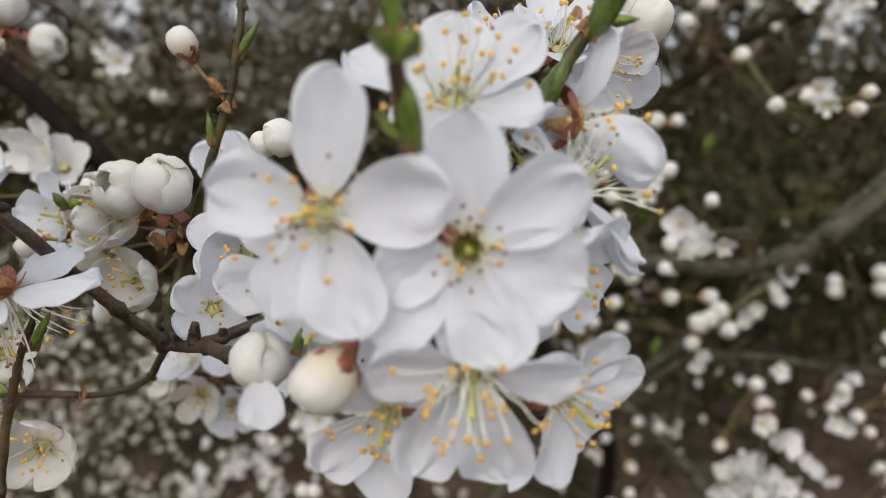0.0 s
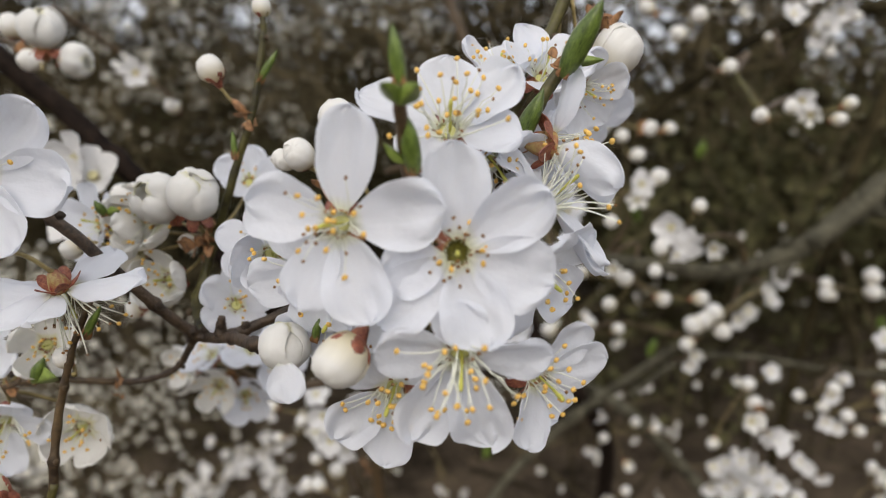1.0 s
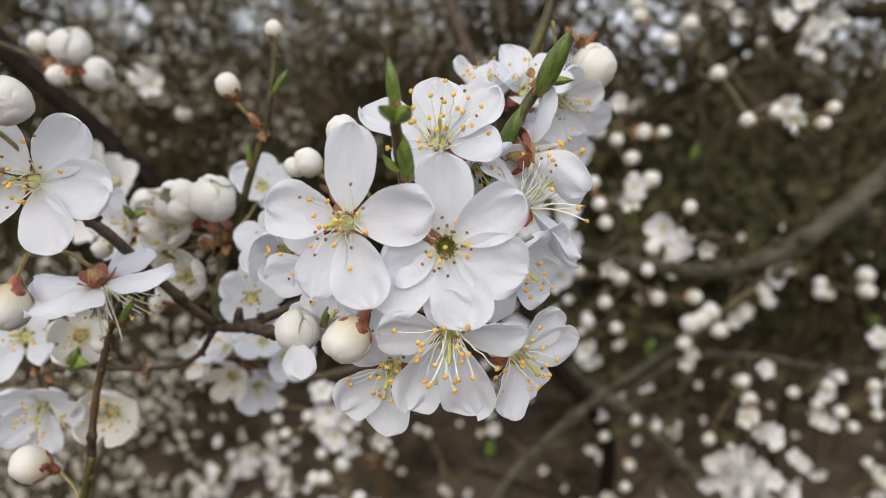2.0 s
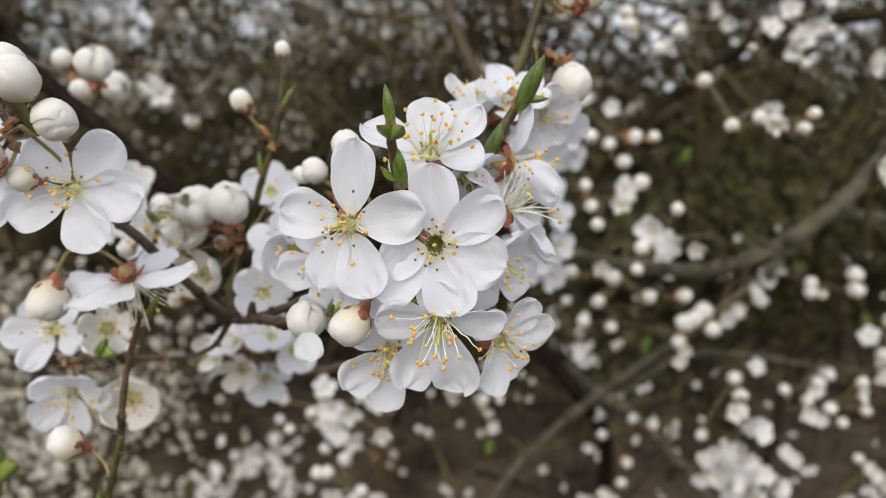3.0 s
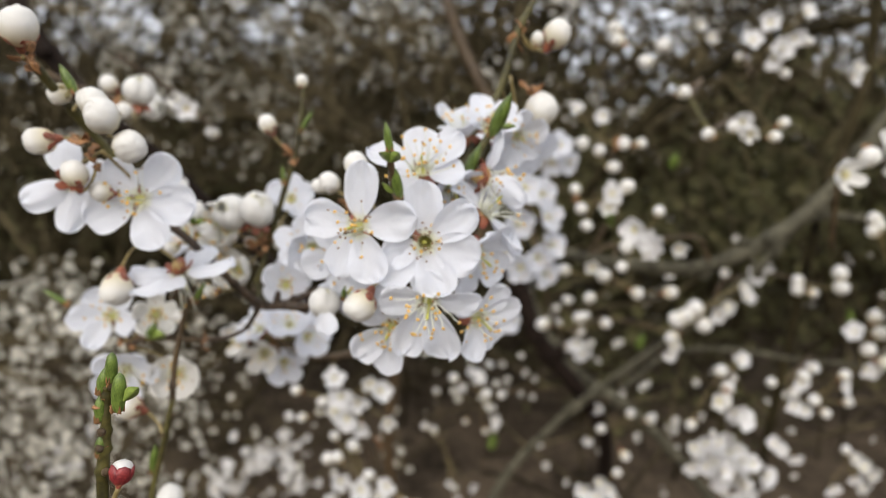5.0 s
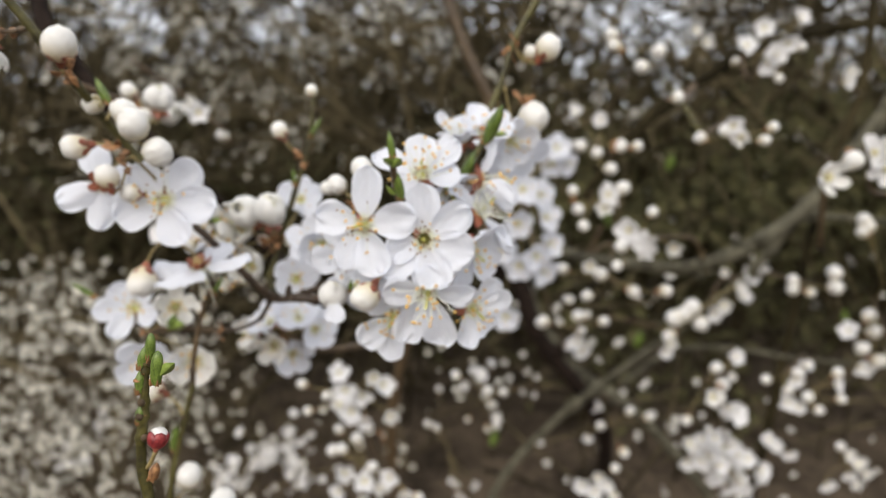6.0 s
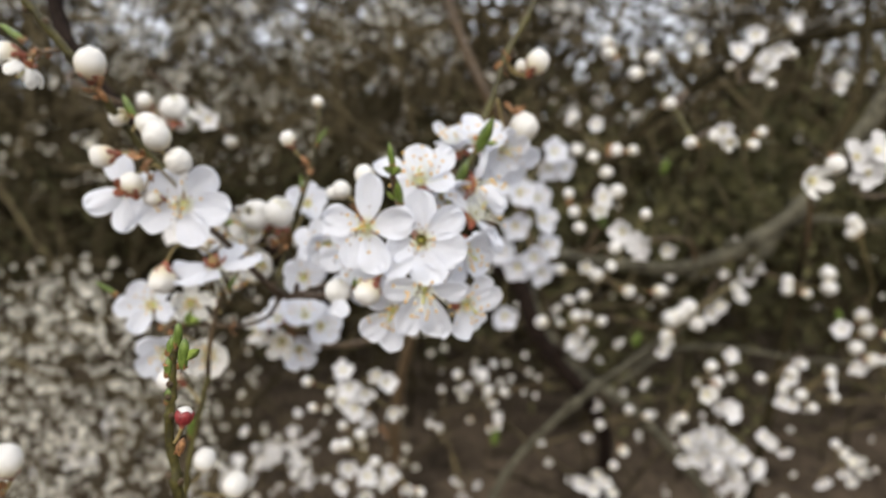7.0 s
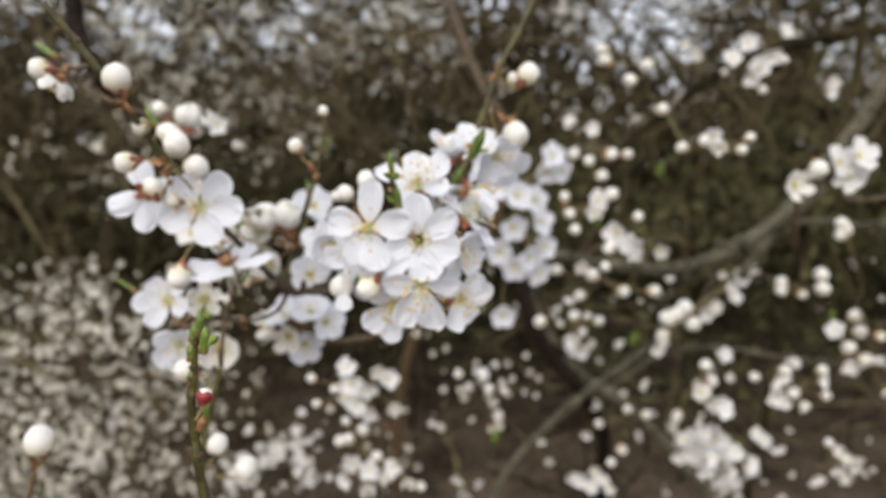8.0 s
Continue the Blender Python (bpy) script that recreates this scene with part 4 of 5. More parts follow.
# ---- husks at the spurs ----
HUSK_A, HUSK_B = (-0.0717, 0.1268, 1.3535), (-0.0723, 0.1266, 1.3508)
for k, (place, number, size) in enumerate([
        (SPUR2, 12, .0034), ((-0.0540, 0.1300, 1.3836), 8, .0032), (SPUR3, 10, .0042), ((-0.0789, 0.0765, 1.4151), 5, .0026), ((-0.0766, 0.0785, 1.4121), 6, .0026), ((-0.0844, 0.0675, 1.4321), 5, .0028),
        ((0.0291, 0.1205, 1.4464), 6, .0032), ((0.0339, 0.1195, 1.4285), 6, .0034), ((0.0186, 0.0895, 1.4159), 6, .0022), ((0.0128, 0.0893, 1.4053), 6, .0020), ((-0.0246, 0.1065, 1.3698), 6, .003),
        ((-0.0200, 0.1100, 1.3982), 7, .0032), (SPUR4, 6, .0034), (SPUR5, 6, .003), ((-0.0427, 0.1300, 1.4124), 5, .0026), ((-0.0476, 0.0222, 1.3699), 6, .0014), ((-0.0491, 0.0226, 1.3618), 5, .0014), ((-0.0893, 0.0735, 1.4327), 4, .0024), (HUSK_A, 3, .0020), (HUSK_B, 3, .0018)]):
    bud_scales(place, number, size, 80 + k)

# ---- the right side: limbs and their blossom sprays ----
branch("branch", [(0.3505, 0.4000, 1.4937), (0.3121, 0.4000, 1.4299), (0.2860, 0.4100, 1.3876), (0.2577, 0.4150, 1.3586), (0.2181, 0.4170, 1.3368), (0.1859, 0.4200, 1.3276), (0.1477, 0.4200, 1.3314), (0.1135, 0.4400, 1.3331), (0.0740, 0.4800, 1.3422)], 0.0066, 0.0046, GREYBARK, "curved grey-green plum branch", 0.2, 5, 21)
branch("branch", [(0.3766, 0.5500, 1.3897), (0.3475, 0.5800, 1.3449), (0.3238, 0.6200, 1.2875), (0.2763, 0.7000, 1.2044), (0.2185, 0.7600, 1.1303), (0.1522, 0.8000, 1.0570), (0.0774, 0.8400, 0.9509), (0.0369, 0.8800, 0.8296)], 0.0045, 0.0068, GREYBARK, "grey-green branch slanting down behind the blossoms", 0.2, 4, 22)
branch("branch", [(0.3265, 0.5500, 1.3505), (0.3567, 0.5300, 1.3581), (0.4012, 0.5200, 1.3549), (0.4454, 0.5000, 1.3610)], 0.0036, 0.0028, GREYBARK, "thin grey side branch", 0.2, 2, 23)
branch("branch", [(0.0856, 0.8000, 1.2743), (0.1334, 0.8400, 1.1706), (0.1944, 0.8600, 1.0956), (0.2613, 0.8600, 1.0497), (0.3453, 0.8800, 0.9616), (0.4438, 0.9200, 0.8336)], 0.0095, 0.0080, GREYBARK, "smooth grey branch crossing low behind", 0.15, 3, 24)
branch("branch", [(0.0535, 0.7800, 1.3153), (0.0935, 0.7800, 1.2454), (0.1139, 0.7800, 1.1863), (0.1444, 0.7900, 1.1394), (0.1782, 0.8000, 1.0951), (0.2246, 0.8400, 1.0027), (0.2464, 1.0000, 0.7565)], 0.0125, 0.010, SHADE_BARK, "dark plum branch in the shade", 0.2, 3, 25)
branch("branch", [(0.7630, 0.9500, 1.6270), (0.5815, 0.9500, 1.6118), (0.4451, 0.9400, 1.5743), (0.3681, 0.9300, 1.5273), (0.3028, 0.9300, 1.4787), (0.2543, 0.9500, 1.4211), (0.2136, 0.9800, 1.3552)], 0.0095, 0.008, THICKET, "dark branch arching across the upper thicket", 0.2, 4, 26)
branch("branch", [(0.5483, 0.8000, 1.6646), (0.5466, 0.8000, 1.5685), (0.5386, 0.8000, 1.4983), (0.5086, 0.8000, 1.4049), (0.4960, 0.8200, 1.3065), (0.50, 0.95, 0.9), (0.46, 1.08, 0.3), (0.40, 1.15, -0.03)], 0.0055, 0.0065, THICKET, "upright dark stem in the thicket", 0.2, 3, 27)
branch("branch", [(-0.0289, 1.1000, 1.7742), (-0.0002, 1.1000, 1.6791), (0.0292, 1.1000, 1.6016), (0.0571, 1.1000, 1.5426), (0.1010, 1.1200, 1.4434), (0.0490, 1.1500, 1.2652), (-0.0759, 1.2000, 1.1103), (-0.1376, 1.2500, 0.8504), (-0.12, 1.3, 0.5), (-0.10, 1.3, -0.03)], 0.0085, 0.012, REDBARK, "straight brown stem in the thicket", 0.2, 3, 28)
branch("twig", [(0.1490, 0.3600, 1.4643), (0.1621, 0.3600, 1.4500), (0.1695, 0.3400, 1.4282), (0.1898, 0.3350, 1.4236), (0.2203, 0.3350, 1.4249)], 0.0016, 0.0012, GREENBARK, "thin yellow-green twig with buds", 0.2, 4, 29)
branch("branch", [(0.2157, 0.7200, 1.1290), (0.2703, 0.7000, 1.1794), (0.3357, 0.6800, 1.1889), (0.4150, 0.6800, 1.1761), (0.5194, 0.6600, 1.1716)], 0.0036, 0.0022, GREYBARK, "long thin grey twig lying across the thicket", 0.2, 4, 30)

for k, (top, foot) in enumerate([((0.0369, 0.8800, 0.8296), (0.16, 1.10, -0.03)), ((0.4438, 0.9200, 0.8336), (0.52, 1.16, -0.03)), ((0.2464, 1.0000, 0.7565), (0.24, 1.14, -0.03))]):
    knee = Vector(top).lerp(Vector(foot), 0.5) + Vector((-0.03, 0.04, 0.02))
    branch("stem", [top, knee, foot], 0.009, 0.017, GREYBARK, "grey plum stem rising from the ground", 0.2, 3, 32 + k)

FAR_CENTRE = mesh_of("stamen_tuft", *lathe([(0.02, -0.02), (0.10, 0.0), (0.17, 0.12), (0.20, 0.24), (0.12, 0.2), (0.05, 0.30), (0.02, 0.12)], 9), speckled("pale_stamens", (0.55, 0.48, 0.18), (0.80, 0.76, 0.48), 700, 0.5, 0.2))


def far_blossom(place, facing, stem, size=1.0, seed=0, cupped=False):
    ran = random.Random(seed * 3 + 1)
    ob = new("blossom")
    ob.matrix_basis = facing_pose(place, facing, ran.uniform(0, 72))
    ln = 0.0104 * size
    for k in range(5):
        m = pose(0, 0, 0, 0, 0, 72 * k + ran.uniform(-7, 7)) @ Matrix.Translation((0.0012, 0, 0)) @ pose(0, 0, 0, ran.uniform(-8, 8), -(-16 if cupped else ran.uniform(5, 28)), 0)
        part("petal", ran.choice(FAR_CUPS if cupped else FAR_PETALS), ob, m @ Matrix.Diagonal((ln, ln * 0.86, ln, 1)))
    part("stamen_tuft", FAR_CENTRE, ob, Matrix.Scale(0.0085 * size, 4))
    part("calyx", CUP_MESH, ob, Matrix.Scale(0.012 * size, 4))
    pedicel(ob, stem, -0.0035 * size)
    return tagged(ob, "half-open creamy plum blossom in the thicket" if cupped else "small white plum blossom in the thicket behind", "flower", "plum blossoms")


def far_bud(place, facing, stem, size, seed=0):
    ob = new("flower_bud")
    ob.matrix_basis = facing_pose(place, facing, seed * 40)
    size *= 0.86
    sc = Matrix.Scale(size, 4)
    part("bud_core", BUD_CORE, ob, sc)
    part("petal", BUD_PETALS[seed % 4], ob, sc)
    part("petal", BUD_PETALS[(seed + 1) % 4], ob, sc)
    part("calyx", BUD_CUP, ob, sc)
    pedicel(ob, stem, -0.92 * size)
    return tagged(ob, "small round cream plum bud in the thicket behind", "flower bud", "plum buds")


def spray(seed, root, blossoms, buds=(), size=1.0, bud_size=0.0075):
    """A thin twig from root through the middle of a few blossoms and buds, each on its stalk."""
    ran = random.Random(seed)
    places = [Vector(p) for p in (*blossoms, *buds)]
    mid = sum(places, Vector()) / len(places) + Vector((0, 0.012, 0))
    bend = Vector(root).lerp(mid, 0.5) + Vector((ran.uniform(-.02, .02), ran.uniform(0, .03), ran.uniform(-.02, .02)))
    end = mid + (mid - Vector(root)).normalized() * 0.012
    branch("twig", [root, bend, mid, end], 0.0016, 0.0009, REDBARK, "thin brown twig ending in blossom", 0.2, 2, seed, 6)
    for k, p in enumerate(blossoms):
        out = (Vector(p) - mid) * 12
        f = (ran.uniform(-.45, .45) + out.x, -0.9, ran.uniform(-.45, .45) + out.z)
        far_blossom(p, f, mid, size * ran.uniform(0.85, 1.08), seed * 20 + k, ran.random() < 0.25)
    for k, p in enumerate(buds):
        out = (Vector(p) - mid) * 20
        far_bud(p, (out.x + ran.uniform(-.3, .3), -0.5, out.z + ran.uniform(0, .5)), mid, bud_size * ran.uniform(0.85, 1.15), seed * 20 + k)


spray(101, (0.2481, 0.3400, 1.3533), [(0.2046, 0.2570, 1.4012)], [(0.2207, 0.2620, 1.4099)], 1.20, 0.0112)
spray(102, (0.3508, 0.3600, 1.3921), [(0.2388, 0.2750, 1.4139), (0.2458, 0.2750, 1.4057), (0.2501, 0.2750, 1.4173)], [], 1.00, 0.0075)
spray(103, (0.2015, 0.4170, 1.3313), [(0.1274, 0.3350, 1.3603), (0.1224, 0.3350, 1.3664), (0.1384, 0.3500, 1.3560), (0.1721, 0.4000, 1.3465)], [(0.1370, 0.3350, 1.3778), (0.1149, 0.3350, 1.3427), (0.1171, 0.3350, 1.3551)], 0.88, 0.0085)
spray(104, (0.1695, 0.3400, 1.4282), [(0.1845, 0.3300, 1.4327), (0.1895, 0.3300, 1.4254)], [(0.2044, 0.3300, 1.4232), (0.2093, 0.3300, 1.4315), (0.1640, 0.3300, 1.4253), (0.1789, 0.3300, 1.4295)], 0.62, 0.0080)
spray(105, (0.1621, 0.3600, 1.4500), [], [(0.1587, 0.3600, 1.4536)], 0.50, 0.0090)
spray(106, (0.2984, 0.6000, 1.5181), [(0.2530, 0.4800, 1.5070), (0.2705, 0.4800, 1.4935), (0.2775, 0.4800, 1.4991), (0.2673, 0.4800, 1.5209), (0.2869, 0.4800, 1.5092), (0.3165, 0.5200, 1.5372)], [(0.2988, 0.4800, 1.5055), (0.2817, 0.4800, 1.4799), (0.2931, 0.6000, 1.5127)], 0.95, 0.0085)
spray(107, (0.5265, 0.7800, 1.4962), [(0.3686, 0.5300, 1.4906), (0.3647, 0.5300, 1.4829)], [], 0.95, 0.0075)
spray(108, (0.2495, 0.9300, 1.4209), [(0.2167, 0.5000, 1.5241), (0.2331, 0.5200, 1.5176)], [(0.1499, 0.4200, 1.4821), (0.1629, 0.4200, 1.4938), (0.1291, 0.4200, 1.4983), (0.1269, 0.4200, 1.5066)], 0.80, 0.0105)
spray(109, (0.2495, 0.9300, 1.4209), [(0.1305, 0.4700, 1.4462), (0.1095, 0.4700, 1.4523)], [(0.1086, 0.4400, 1.4242), (0.1216, 0.4400, 1.4185), (0.1409, 0.4400, 1.4238), (0.1539, 0.4400, 1.4237), (0.1327, 0.4400, 1.4055)], 0.62, 0.0105)
spray(110, (0.1135, 0.4400, 1.3331), [(0.1162, 0.3720, 1.3880), (0.1141, 0.3720, 1.3793)], [(0.0912, 0.3720, 1.3909), (0.0952, 0.3720, 1.3776), (0.0992, 0.3720, 1.3661), (0.1259, 0.3720, 1.3924)], 0.85, 0.0098)
spray(111, (0.1135, 0.4400, 1.3331), [(0.1138, 0.4200, 1.3295), (0.1560, 0.4200, 1.3390)], [(0.0925, 0.4200, 1.3275), (0.1224, 0.4200, 1.3229), (0.1121, 0.4200, 1.3056), (0.1483, 0.4200, 1.3088), (0.1738, 0.4200, 1.3095)], 0.72, 0.0110)
spray(112, (0.3238, 0.6200, 1.2875), [(0.3341, 0.6150, 1.2966), (0.3245, 0.6150, 1.2883), (0.3133, 0.6150, 1.2751), (0.3179, 0.6150, 1.2654), (0.2982, 0.6150, 1.2552), (0.2878, 0.6150, 1.2485)], [(0.2649, 0.6150, 1.2536), (0.2569, 0.6150, 1.2463), (0.2463, 0.6150, 1.2415), (0.2752, 0.6150, 1.2351), (0.2426, 0.6200, 1.2204)], 1.12, 0.0185)
spray(113, (0.2763, 0.7000, 1.2044), [(0.1296, 0.5600, 1.2304), (0.1342, 0.5600, 1.2212)], [(0.1569, 0.5600, 1.2513), (0.1308, 0.5600, 1.2571), (0.0950, 0.5600, 1.2511)], 0.95, 0.0125)
spray(114, (0.3238, 0.6200, 1.2875), [], [(0.3640, 0.6000, 1.2858), (0.3640, 0.6000, 1.2763), (0.4067, 0.6000, 1.2931), (0.4082, 0.6000, 1.2783), (0.4895, 0.8000, 1.2327)], 0.90, 0.0155)
spray(115, (0.5194, 0.6600, 1.1716), [(0.4253, 0.6000, 1.2306), (0.4396, 0.6000, 1.1912), (0.4486, 0.6000, 1.1880)], [(0.4456, 0.6000, 1.2472), (0.4526, 0.6000, 1.2292), (0.4411, 0.6000, 1.2112), (0.4596, 0.6000, 1.1971)], 0.95, 0.0150)
spray(116, (0.2538, 0.9000, 1.0837), [(0.2025, 0.8000, 1.0705), (0.1916, 0.8000, 1.0266)], [(0.2084, 0.8000, 1.0429), (0.2491, 0.8000, 1.0646), (0.2764, 0.8000, 1.0564), (0.2428, 0.8000, 1.0034)], 0.90, 0.0150)
spray(117, (0.2703, 0.7000, 1.1794), [(0.2083, 0.5200, 1.2314), (0.2111, 0.5200, 1.2394)], [], 0.75, 0.0075)
spray(118, (0.3357, 0.6800, 1.1889), [(0.2653, 0.5000, 1.2317)], [(0.2482, 0.5000, 1.2214), (0.2539, 0.5000, 1.2057), (0.2225, 0.5000, 1.1710)], 0.78, 0.0125)
spray(119, (0.4150, 0.6800, 1.1761), [(0.3560, 0.5500, 1.2075), (0.3460, 0.5500, 1.1934)], [(0.3177, 0.5500, 1.1936), (0.3401, 0.5500, 1.1821), (0.3489, 0.5500, 1.2002)], 0.72, 0.0125)
spray(120, (0.3080, 0.6000, 1.0509), [(0.2161, 0.4250, 1.2207), (0.2292, 0.4250, 1.2115), (0.2352, 0.4250, 1.2055)], [(0.2222, 0.4250, 1.2221)], 0.95, 0.0100)
spray(121, (0.4346, 0.6800, 1.1760), [(0.3248, 0.5200, 1.1810), (0.3354, 0.5200, 1.1765), (0.3689, 0.5200, 1.1981)], [(0.3437, 0.5200, 1.1863), (0.3554, 0.5200, 1.1732), (0.3755, 0.5200, 1.1840), (0.3707, 0.5200, 1.2100)], 0.80, 0.0115)
spray(123, (0.4035, 0.6600, 0.9625), [(0.3242, 0.5500, 1.1303), (0.3301, 0.5500, 1.1244), (0.3449, 0.5500, 1.1156)], [], 0.85, 0.0075)
spray(124, (0.5717, 0.7500, 0.8916), [(0.4454, 0.6200, 1.0826), (0.4584, 0.6200, 1.0714), (0.4671, 0.6200, 1.0609), (0.4488, 0.6200, 1.0597), (0.4575, 0.6200, 1.0492), (0.4249, 0.6200, 1.0479)], [(0.4374, 0.6200, 1.0923)], 0.95, 0.0120)
spray(125, (0.2613, 0.8600, 1.0497), [(0.0414, 0.7500, 1.1331), (0.0530, 0.7500, 1.0951), (0.0574, 0.7500, 1.0752)], [(0.0669, 0.7500, 1.1103), (0.0472, 0.7500, 1.1119), (0.0049, 0.7500, 1.1333)], 0.85, 0.0130)
spray(126, (0.2464, 1.0000, 0.7565), [(0.1625, 0.6000, 1.0655), (0.1736, 0.6000, 1.0565), (0.1457, 0.6000, 1.0565), (0.1598, 0.6000, 1.0481), (0.1811, 0.6000, 1.0448)], [(0.1817, 0.6000, 1.0757)], 0.95, 0.0120)
spray(127, (0.6264, 0.7000, 1.1233), [(0.4722, 0.6000, 1.2001), (0.4855, 0.6000, 1.1633)], [(0.4750, 0.6000, 1.2242), (0.3244, 0.4200, 1.3646), (0.3238, 0.4200, 1.3554), (0.3277, 0.4200, 1.3596)], 0.90, 0.0105)

# ---- sprays below and behind the cluster ----
spray(131, (-0.0255, 0.6000, 0.9594), [(-0.0744, 0.3760, 1.2439), (-0.0627, 0.3760, 1.2395), (-0.0469, 0.3800, 1.2460), (-0.0550, 0.3900, 1.2489), (-0.0713, 0.3800, 1.2257), (-0.0818, 0.3900, 1.2525), (-0.0434, 0.3900, 1.2187), (-0.0631, 0.3900, 1.2164), (-0.0845, 0.4000, 1.2240)], [(-0.1130, 0.4000, 1.2401), (-0.1108, 0.4060, 1.2161), (-0.0932, 0.4000, 1.2309)], 0.9, 0.009)
spray(133, (-0.0587, 0.5500, 0.9914), [(-0.0816, 0.4000, 1.1674), (-0.0659, 0.4000, 1.1598), (-0.0538, 0.4000, 1.1551), (-0.0354, 0.4100, 1.1452), (-0.0455, 0.4000, 1.1632), (-0.0686, 0.4000, 1.1440), (-0.0886, 0.4100, 1.1459)], [(-0.0721, 0.4070, 1.1926), (-0.0795, 0.3800, 1.1957), (-0.0583, 0.3900, 1.1769), (-0.0910, 0.4000, 1.1853), (-0.0870, 0.4100, 1.1990), (-0.0246, 0.4200, 1.1360)], 0.85, 0.010)


def puff(seed, centre, number, wide):
    """Places scattered round a centre."""
    ran = random.Random(seed)
    return [Vector(centre) + Vector((ran.gauss(0, wide), ran.gauss(0, wide), ran.gauss(0, wide * 0.8))) for _ in range(number)]


spray(122, (0.3048, 0.6000, 0.9859), puff(13, (0.2601, 0.5300, 1.1270), 20, .0125) + puff(14, (0.2793, 0.5300, 1.1052), 20, .0135), ((0.2549, 0.5300, 1.1501),), 0.85)
spray(132, (-0.3741, 1.3000, 0.5051), puff(1, (-0.3371, 1.1400, 0.8670), 18, .030), (), 0.9)
spray(134, (-0.3220, 1.3000, 0.5055), puff(2, (-0.2996, 1.1400, 0.8140), 18, .028), (), 0.9)
spray(135, (-0.4918, 1.3000, 0.5043), puff(3, (-0.4264, 1.2000, 0.8121), 12, .026), (), 0.9)
spray(138, (-0.6687, 1.4000, 0.4385), puff(4, (-0.5333, 1.3000, 0.7163), 20, .042), (), 0.9)
spray(139, (0.1401, 1.6000, 0.3151), puff(5, (0.0638, 1.4000, 0.9275), 6, .018), puff(6, (0.0770, 1.4000, 0.8378), 6, .03), 1.1, .016)
spray(140, (0.2914, 1.3000, 0.7784), puff(7, (0.2334, 1.0800, 1.0750), 5, .014), puff(8, (0.2154, 1.1000, 1.1210), 4, .03), 1.1, .016)
spray(141, (0.0150, 1.5000, 0.3788), puff(9, (0.0094, 1.2000, 0.7415), 5, .018), puff(10, (-0.0335, 1.3000, 0.8629), 4, .03), 1.1, .016)
spray(142, (-0.8479, 1.3000, 0.5017), puff(11, (-0.7077, 1.2000, 0.8893), 12, .024), (), 0.9)
spray(143, (-0.9276, 1.3000, 0.5012), puff(12, (-0.8466, 1.2000, 0.8024), 12, .027), (), 0.9)
spray(144, (-0.4200, 1.2000, 0.4500), puff(15, (-0.4063, 1.0000, 0.8599), 14, .022), (), 0.9)
spray(145, (-0.3000, 1.1500, 0.4500), puff(16, (-0.2945, 0.9000, 0.9598), 10, .018), (), 0.9)
spray(136, (-0.1815, 0.3000, 1.4721), [(-0.1441, 0.3000, 1.4421), (-0.1527, 0.3100, 1.4461)], [(-0.1480, 0.3500, 1.4309)], 0.7, 0.009)
spray(137, (-0.1207, 0.2500, 1.3924), [(-0.1135, 0.1900, 1.4019), (-0.1084, 0.1900, 1.3965), (-0.1266, 0.2000, 1.4019), (-0.1224, 0.2000, 1.3808)], [(-0.0900, 0.1700, 1.3918), (-0.1137, 0.1600, 1.3934)], 0.85)


for k, (place, number, size) in enumerate([((0.1684, 0.3380, 1.4264), 7, .0045), ((0.1303, 0.4200, 1.4990), 7, .005), ((0.1409, 0.4400, 1.4247), 4, .005), ((0.0913, 0.3720, 1.3871), 5, .0045), ((0.2176, 0.2620, 1.4144), 4, .003), ((0.2283, 0.4400, 1.2245), 4, .005), ((-0.0506, 0.4100, 1.1919), 4, .005)]):
    bud_scales(place, number, size, 120 + k)
for k, (a, b) in enumerate([((0.2169, 0.6600, 1.1954), (0.2199, 0.6500, 1.2178)), ((0.1972, 0.5000, 1.4023), (0.1981, 0.4900, 1.4175)), ((0.0583, 0.8500, 0.9898), (0.0627, 0.8400, 1.0201)), ((0.4329, 0.6200, 1.2346), (0.4257, 0.6100, 1.2523)), ((0.1231, 0.4000, 1.3633), (0.1173, 0.3900, 1.3754))]):
    leaf_bud(a, b, [], .4, 2, "small green leaf bud in the thicket", k)


# ---- the thicket beyond ----
# openings in the hedge through which the sky shows: bearing, slope, half width, half height
GAPS = ((0.25, 0.19, 0.09, 0.09), (-0.025, 0.18, 0.024, 0.08), (-0.33, 0.165, 0.055, 0.022), (0.30, 0.115, 0.035, 0.03), (0.60, 0.16, 0.05, 0.06), (-0.50, 0.20, 0.06, 0.05), (-0.27, 0.21, 0.05, 0.035), (-0.15, 0.185, 0.035, 0.025), (-0.38, 0.175, 0.03, 0.03), (0.31, 0.12, 0.04, 0.04), (-0.6, 0.15, 0.06, 0.05))


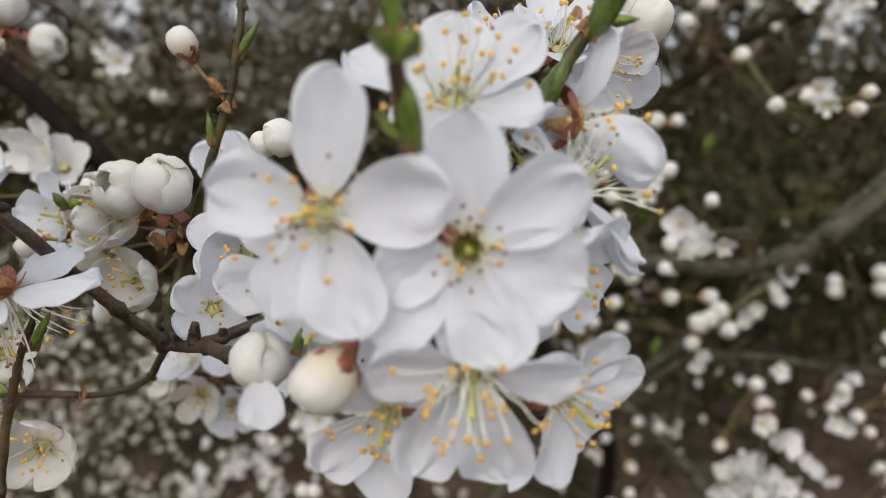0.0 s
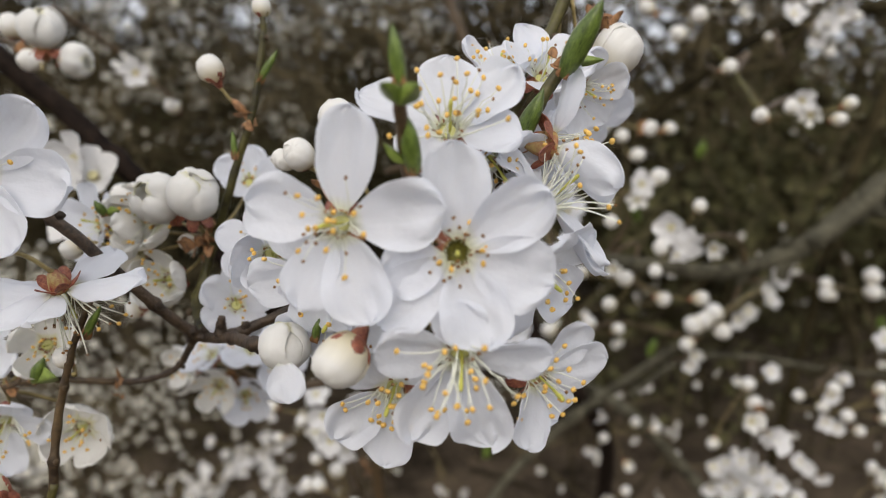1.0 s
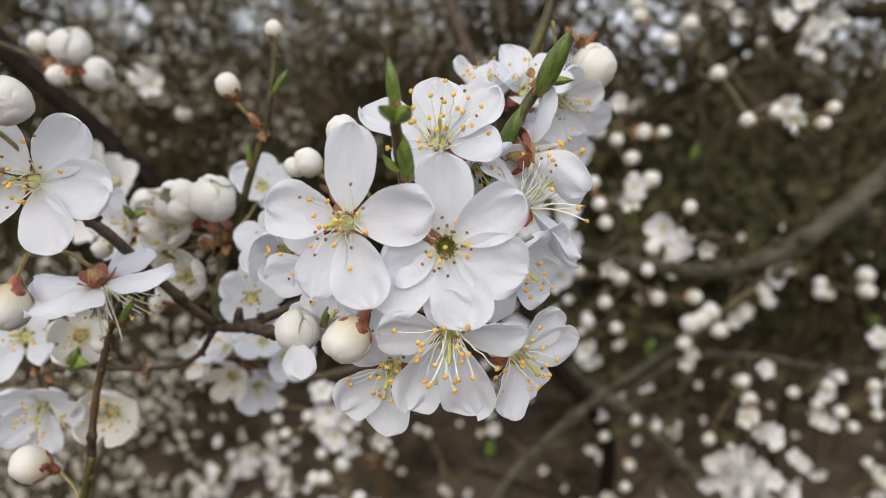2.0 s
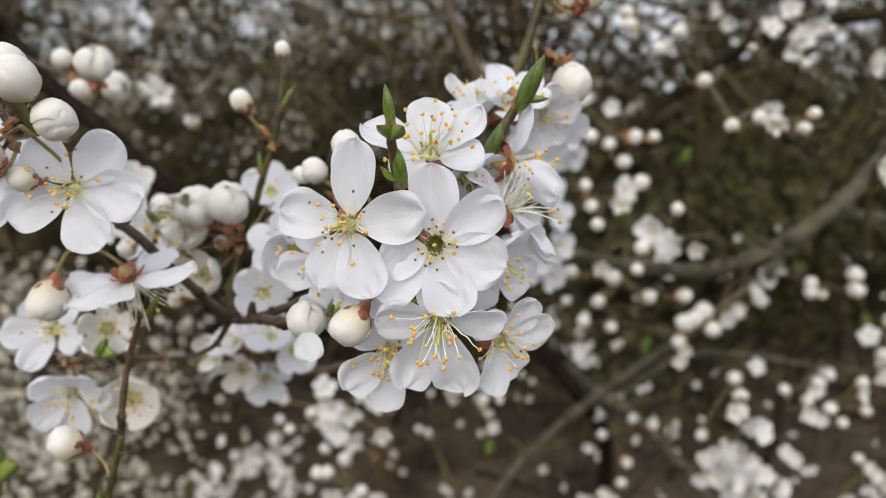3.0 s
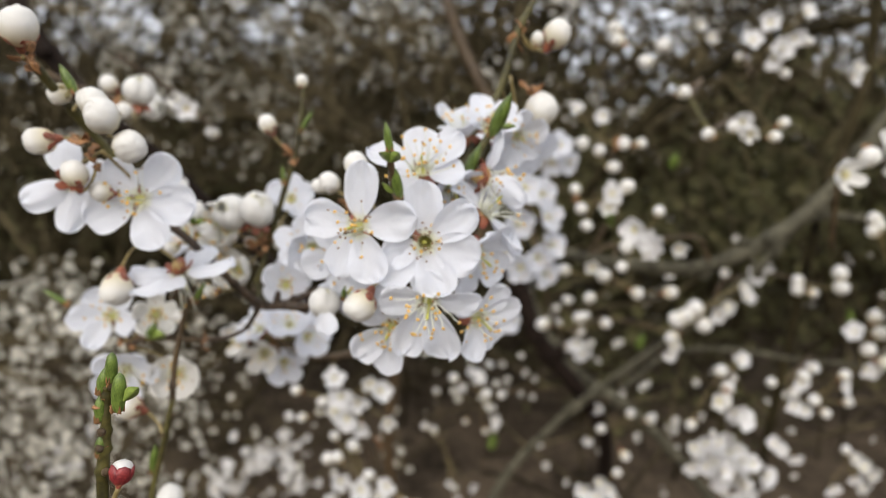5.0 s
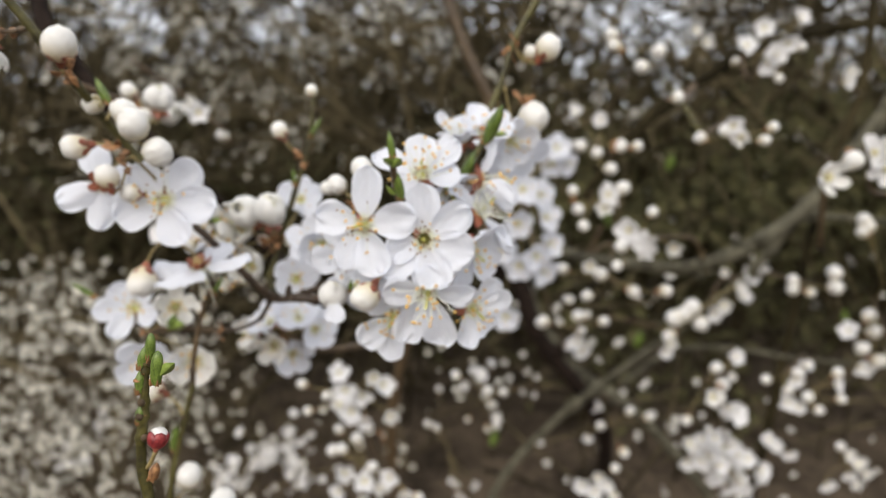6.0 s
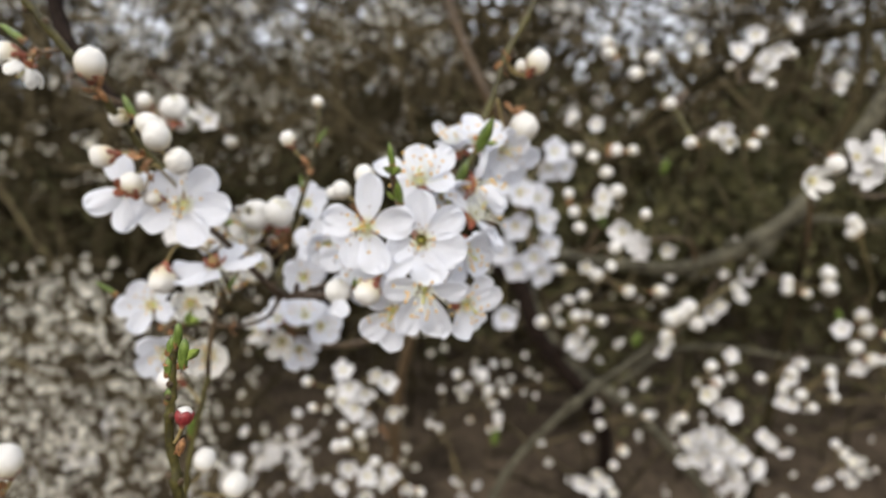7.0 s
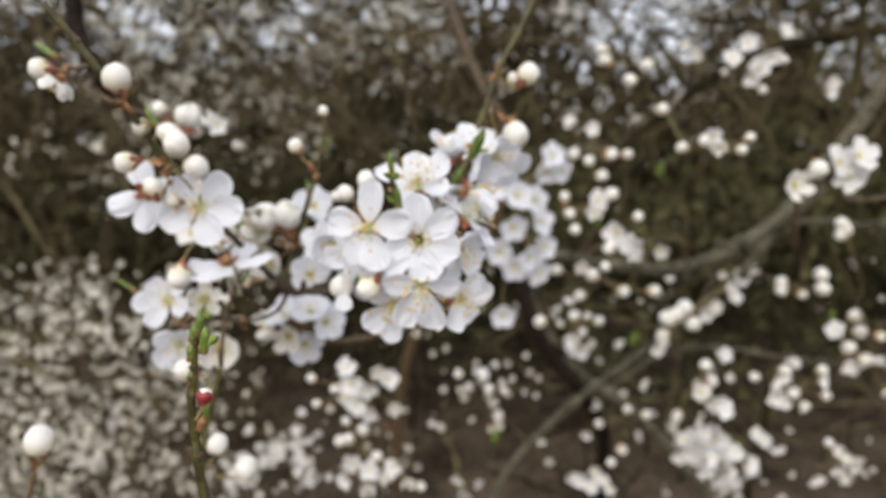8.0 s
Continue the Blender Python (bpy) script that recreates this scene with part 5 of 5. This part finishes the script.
def thicket_twigs(name, label, bushes, mat, seed, upright=0.35, lean=0.0, single=False):
    """bushes: middle x, y, z, half sizes, number of twigs, length, radius. Returns the twigs' lines."""
    ran = random.Random(seed)
    V, F, lines = [], [], []
    whole = tagged(new(name), label, "twigs") if single else None
    for x, y, z, rx, ry, rz, number, length, radius in bushes:
        for _ in range(number):
            while True:
                q = Vector((ran.uniform(-1, 1), ran.uniform(-1, 1), ran.uniform(-1, 1)))
                if abs(q.x) ** 3 + abs(q.y) ** 3 + abs(q.z) ** 3 < 0.75 + 0.45 * noise.noise(q * 1.7 + Vector((x, y, seed))):
                    break
            p = Vector((x + rx * q.x, y + ry * q.y, z + rz * q.z))
            if (p.y > 3.5 or p.z > 1.65 and ran.random() < 0.8) and any(((p.x / p.y - a) / w) ** 2 + (((p.z - 1.41) / p.y - b) / h) ** 2 < 1.4 for a, b, w, h in GAPS):
                continue
            d = Vector((ran.gauss(lean, 0.75), ran.gauss(0, 0.5), ran.gauss(upright, 0.55))).normalized()
            ln = length * ran.uniform(0.4, 1.3)
            pts = [p]
            for k in range(4):
                d = (d + Vector((ran.gauss(0, .22), ran.gauss(0, .22), ran.gauss(0.05, .22)))).normalized()
                pts.append(pts[-1] + d * ln / 4)
            if pts[-1].y < 0.8 or min(q.z for q in pts) < -0.05:
                continue
            r = radius * ran.uniform(0.4, 1.6)
            v, f = tube(pts, [r, r * 0.85, r * 0.7, r * 0.5, r * 0.25], 4)
            lines.append(pts)
            if single:
                part("twig", mesh_of("twig", v, f, mat), whole)
                continue
            n = len(V)
            V += v
            F += [tuple(i + n for i in q) for q in f]
    if not single:
        tagged(new(name, mesh_of(name, V, F, mat)), label, "thicket", kind="stuff")
    return lines


def thicket_flowers(name, label, lines, clumps, each, mat, seed, petal=0.0088, loose=0.022, bare=lambda c: -9.0):
    """Clumps of five-petalled flowers set along the twigs' lines."""
    ran = random.Random(seed)
    V, F = [], []
    for _ in range(clumps):
        pts = ran.choice(lines)
        k = ran.randrange(4)
        c = pts[k].lerp(pts[k + 1], ran.random())
        if c.z < bare(c) + 0.25 * noise.noise(c * 2.3) and ran.random() < 0.9:
            continue
        for _ in range(max(1, int(each * ran.uniform(0.3, 1.6)))):
            p = c + Vector((ran.gauss(0, loose), ran.gauss(0, loose), ran.gauss(0, loose)))
            m = facing_pose(p, (ran.gauss(0, .6), ran.gauss(-.9, .5), ran.gauss(.3, .6)), ran.uniform(0, 72))
            s = petal * ran.uniform(0.6, 1.1)
            up = ran.uniform(0.2, 1.0)
            for k in range(5):
                a = 2 * math.pi * k / 5
                n = len(V)
                u, w = Vector((math.cos(a), math.sin(a), up)), Vector((-math.sin(a), math.cos(a), 0))
                V += [m @ (q * s) for q in (u * 0.10, u * 0.55 + w * 0.50, u * 0.98 + w * 0.30, u * 0.98 - w * 0.30, u * 0.55 - w * 0.50)]
                F.append((n, n + 1, n + 2, n + 3, n + 4))
    tagged(new(name, mesh_of(name, V, F, mat)), label, "blossom thicket", kind="stuff")


FAR_PETAL = petal_material("distant_petal", (0.87, 0.845, 0.73), (0.89, 0.87, 0.80), 0.48)
UNDERGROWTH = speckled("undergrowth_leaf", (0.024, 0.0235, 0.009), (0.125, 0.118, 0.052), 5.0, 0.7, 0.2, gloss=0.15)
low = thicket_twigs("low_bush_twigs", "tangle of thin brown twigs in the low flowering bush", [(-1.05, 1.3, 0.77, 0.72, 0.45, 0.44, 420, 0.35, 0.0028)], BRUSH, 41)
high = thicket_twigs("thicket_twigs", "tangle of thin grey-brown plum twigs overhead", [(0.2, 2.0, 2.05, 2.6, 0.85, 0.78, 1500, 0.55, 0.0035), (-1.6, 2.9, 1.9, 1.6, 0.9, 0.8, 500, 0.6, 0.004)], BRUSH, 47)
thicket_twigs("slanting_twigs", "long thin grey twigs slanting through the upper thicket", [(-0.55, 1.6, 1.78, 0.75, 0.35, 0.26, 60, 0.8, 0.0036)], BRUSH, 53, -0.9, 1.5, True)
thin = thicket_twigs("loose_twigs", "loose thin twigs in front of the shrubs", [(0.3, 1.3, 1.0, 1.3, 0.4, 0.6, 120, 0.5, 0.0028)], BRUSH, 48, single=True)
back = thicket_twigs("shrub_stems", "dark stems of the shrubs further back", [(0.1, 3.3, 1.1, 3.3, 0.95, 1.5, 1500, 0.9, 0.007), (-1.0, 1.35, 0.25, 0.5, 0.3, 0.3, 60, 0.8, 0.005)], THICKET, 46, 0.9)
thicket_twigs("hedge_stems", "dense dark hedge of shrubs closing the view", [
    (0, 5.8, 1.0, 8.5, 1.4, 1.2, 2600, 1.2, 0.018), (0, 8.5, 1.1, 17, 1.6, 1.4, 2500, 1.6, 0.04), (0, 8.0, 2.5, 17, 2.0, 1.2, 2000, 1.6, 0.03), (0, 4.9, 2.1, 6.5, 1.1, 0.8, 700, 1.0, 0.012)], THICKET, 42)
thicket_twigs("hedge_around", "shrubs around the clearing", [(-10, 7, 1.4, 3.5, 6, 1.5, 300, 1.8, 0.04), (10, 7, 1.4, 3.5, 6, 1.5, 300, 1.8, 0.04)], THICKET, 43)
thicket_flowers("low_bush_blossom", "dense white blossom of the low bush", low, 1050, 5, FAR_PETAL, 44, 0.0072, 0.032, bare=lambda c: 9.0 if c.x / c.y > -0.46 + 0.16 * noise.noise(c * 4.0) or c.z > 1.42 - (0.17 + 0.12 * noise.noise(c * 5.0)) * c.y else -9.0)
thicket_flowers("thicket_blossom", "white plum blossom scattered through the thicket", high, 3500, 5, FAR_PETAL, 49, bare=lambda c: 2.0 if c.x / c.y < -0.55 else 2.5 if 0.02 < c.x / c.y < 0.14 else 1.78 if c.x / c.y > -0.24 and c.x < 0.1 else 1.5 if c.x < 0.3 else 1.85)
thicket_flowers("loose_blossom", "scattered white blossom on loose twigs", [p for p in thin if p[2].z < 1.25], 120, 2.5, FAR_PETAL, 50)
thicket_flowers("back_blossom", "sparse white blossom on the shrubs further back", back, 170, 6, FAR_PETAL, 51)
leafy = thicket_twigs("undergrowth_stems", "thin olive stems of the undergrowth", [(1.5, 3.0, 0.9, 1.8, 0.8, 0.7, 260, 0.6, 0.004), (0, 4.4, 0.8, 5.0, 0.9, 0.8, 300, 0.7, 0.006), (0, 6.5, 1.0, 9, 1.0, 1.0, 300, 0.8, 0.008)], UNDERGROWTH, 52)
thicket_flowers("undergrowth", "dull olive undergrowth leaves in the shade", leafy, 2600, 8, UNDERGROWTH, 45, 0.028, 0.11, bare=lambda c: 1.41 - 0.11 * c.y)
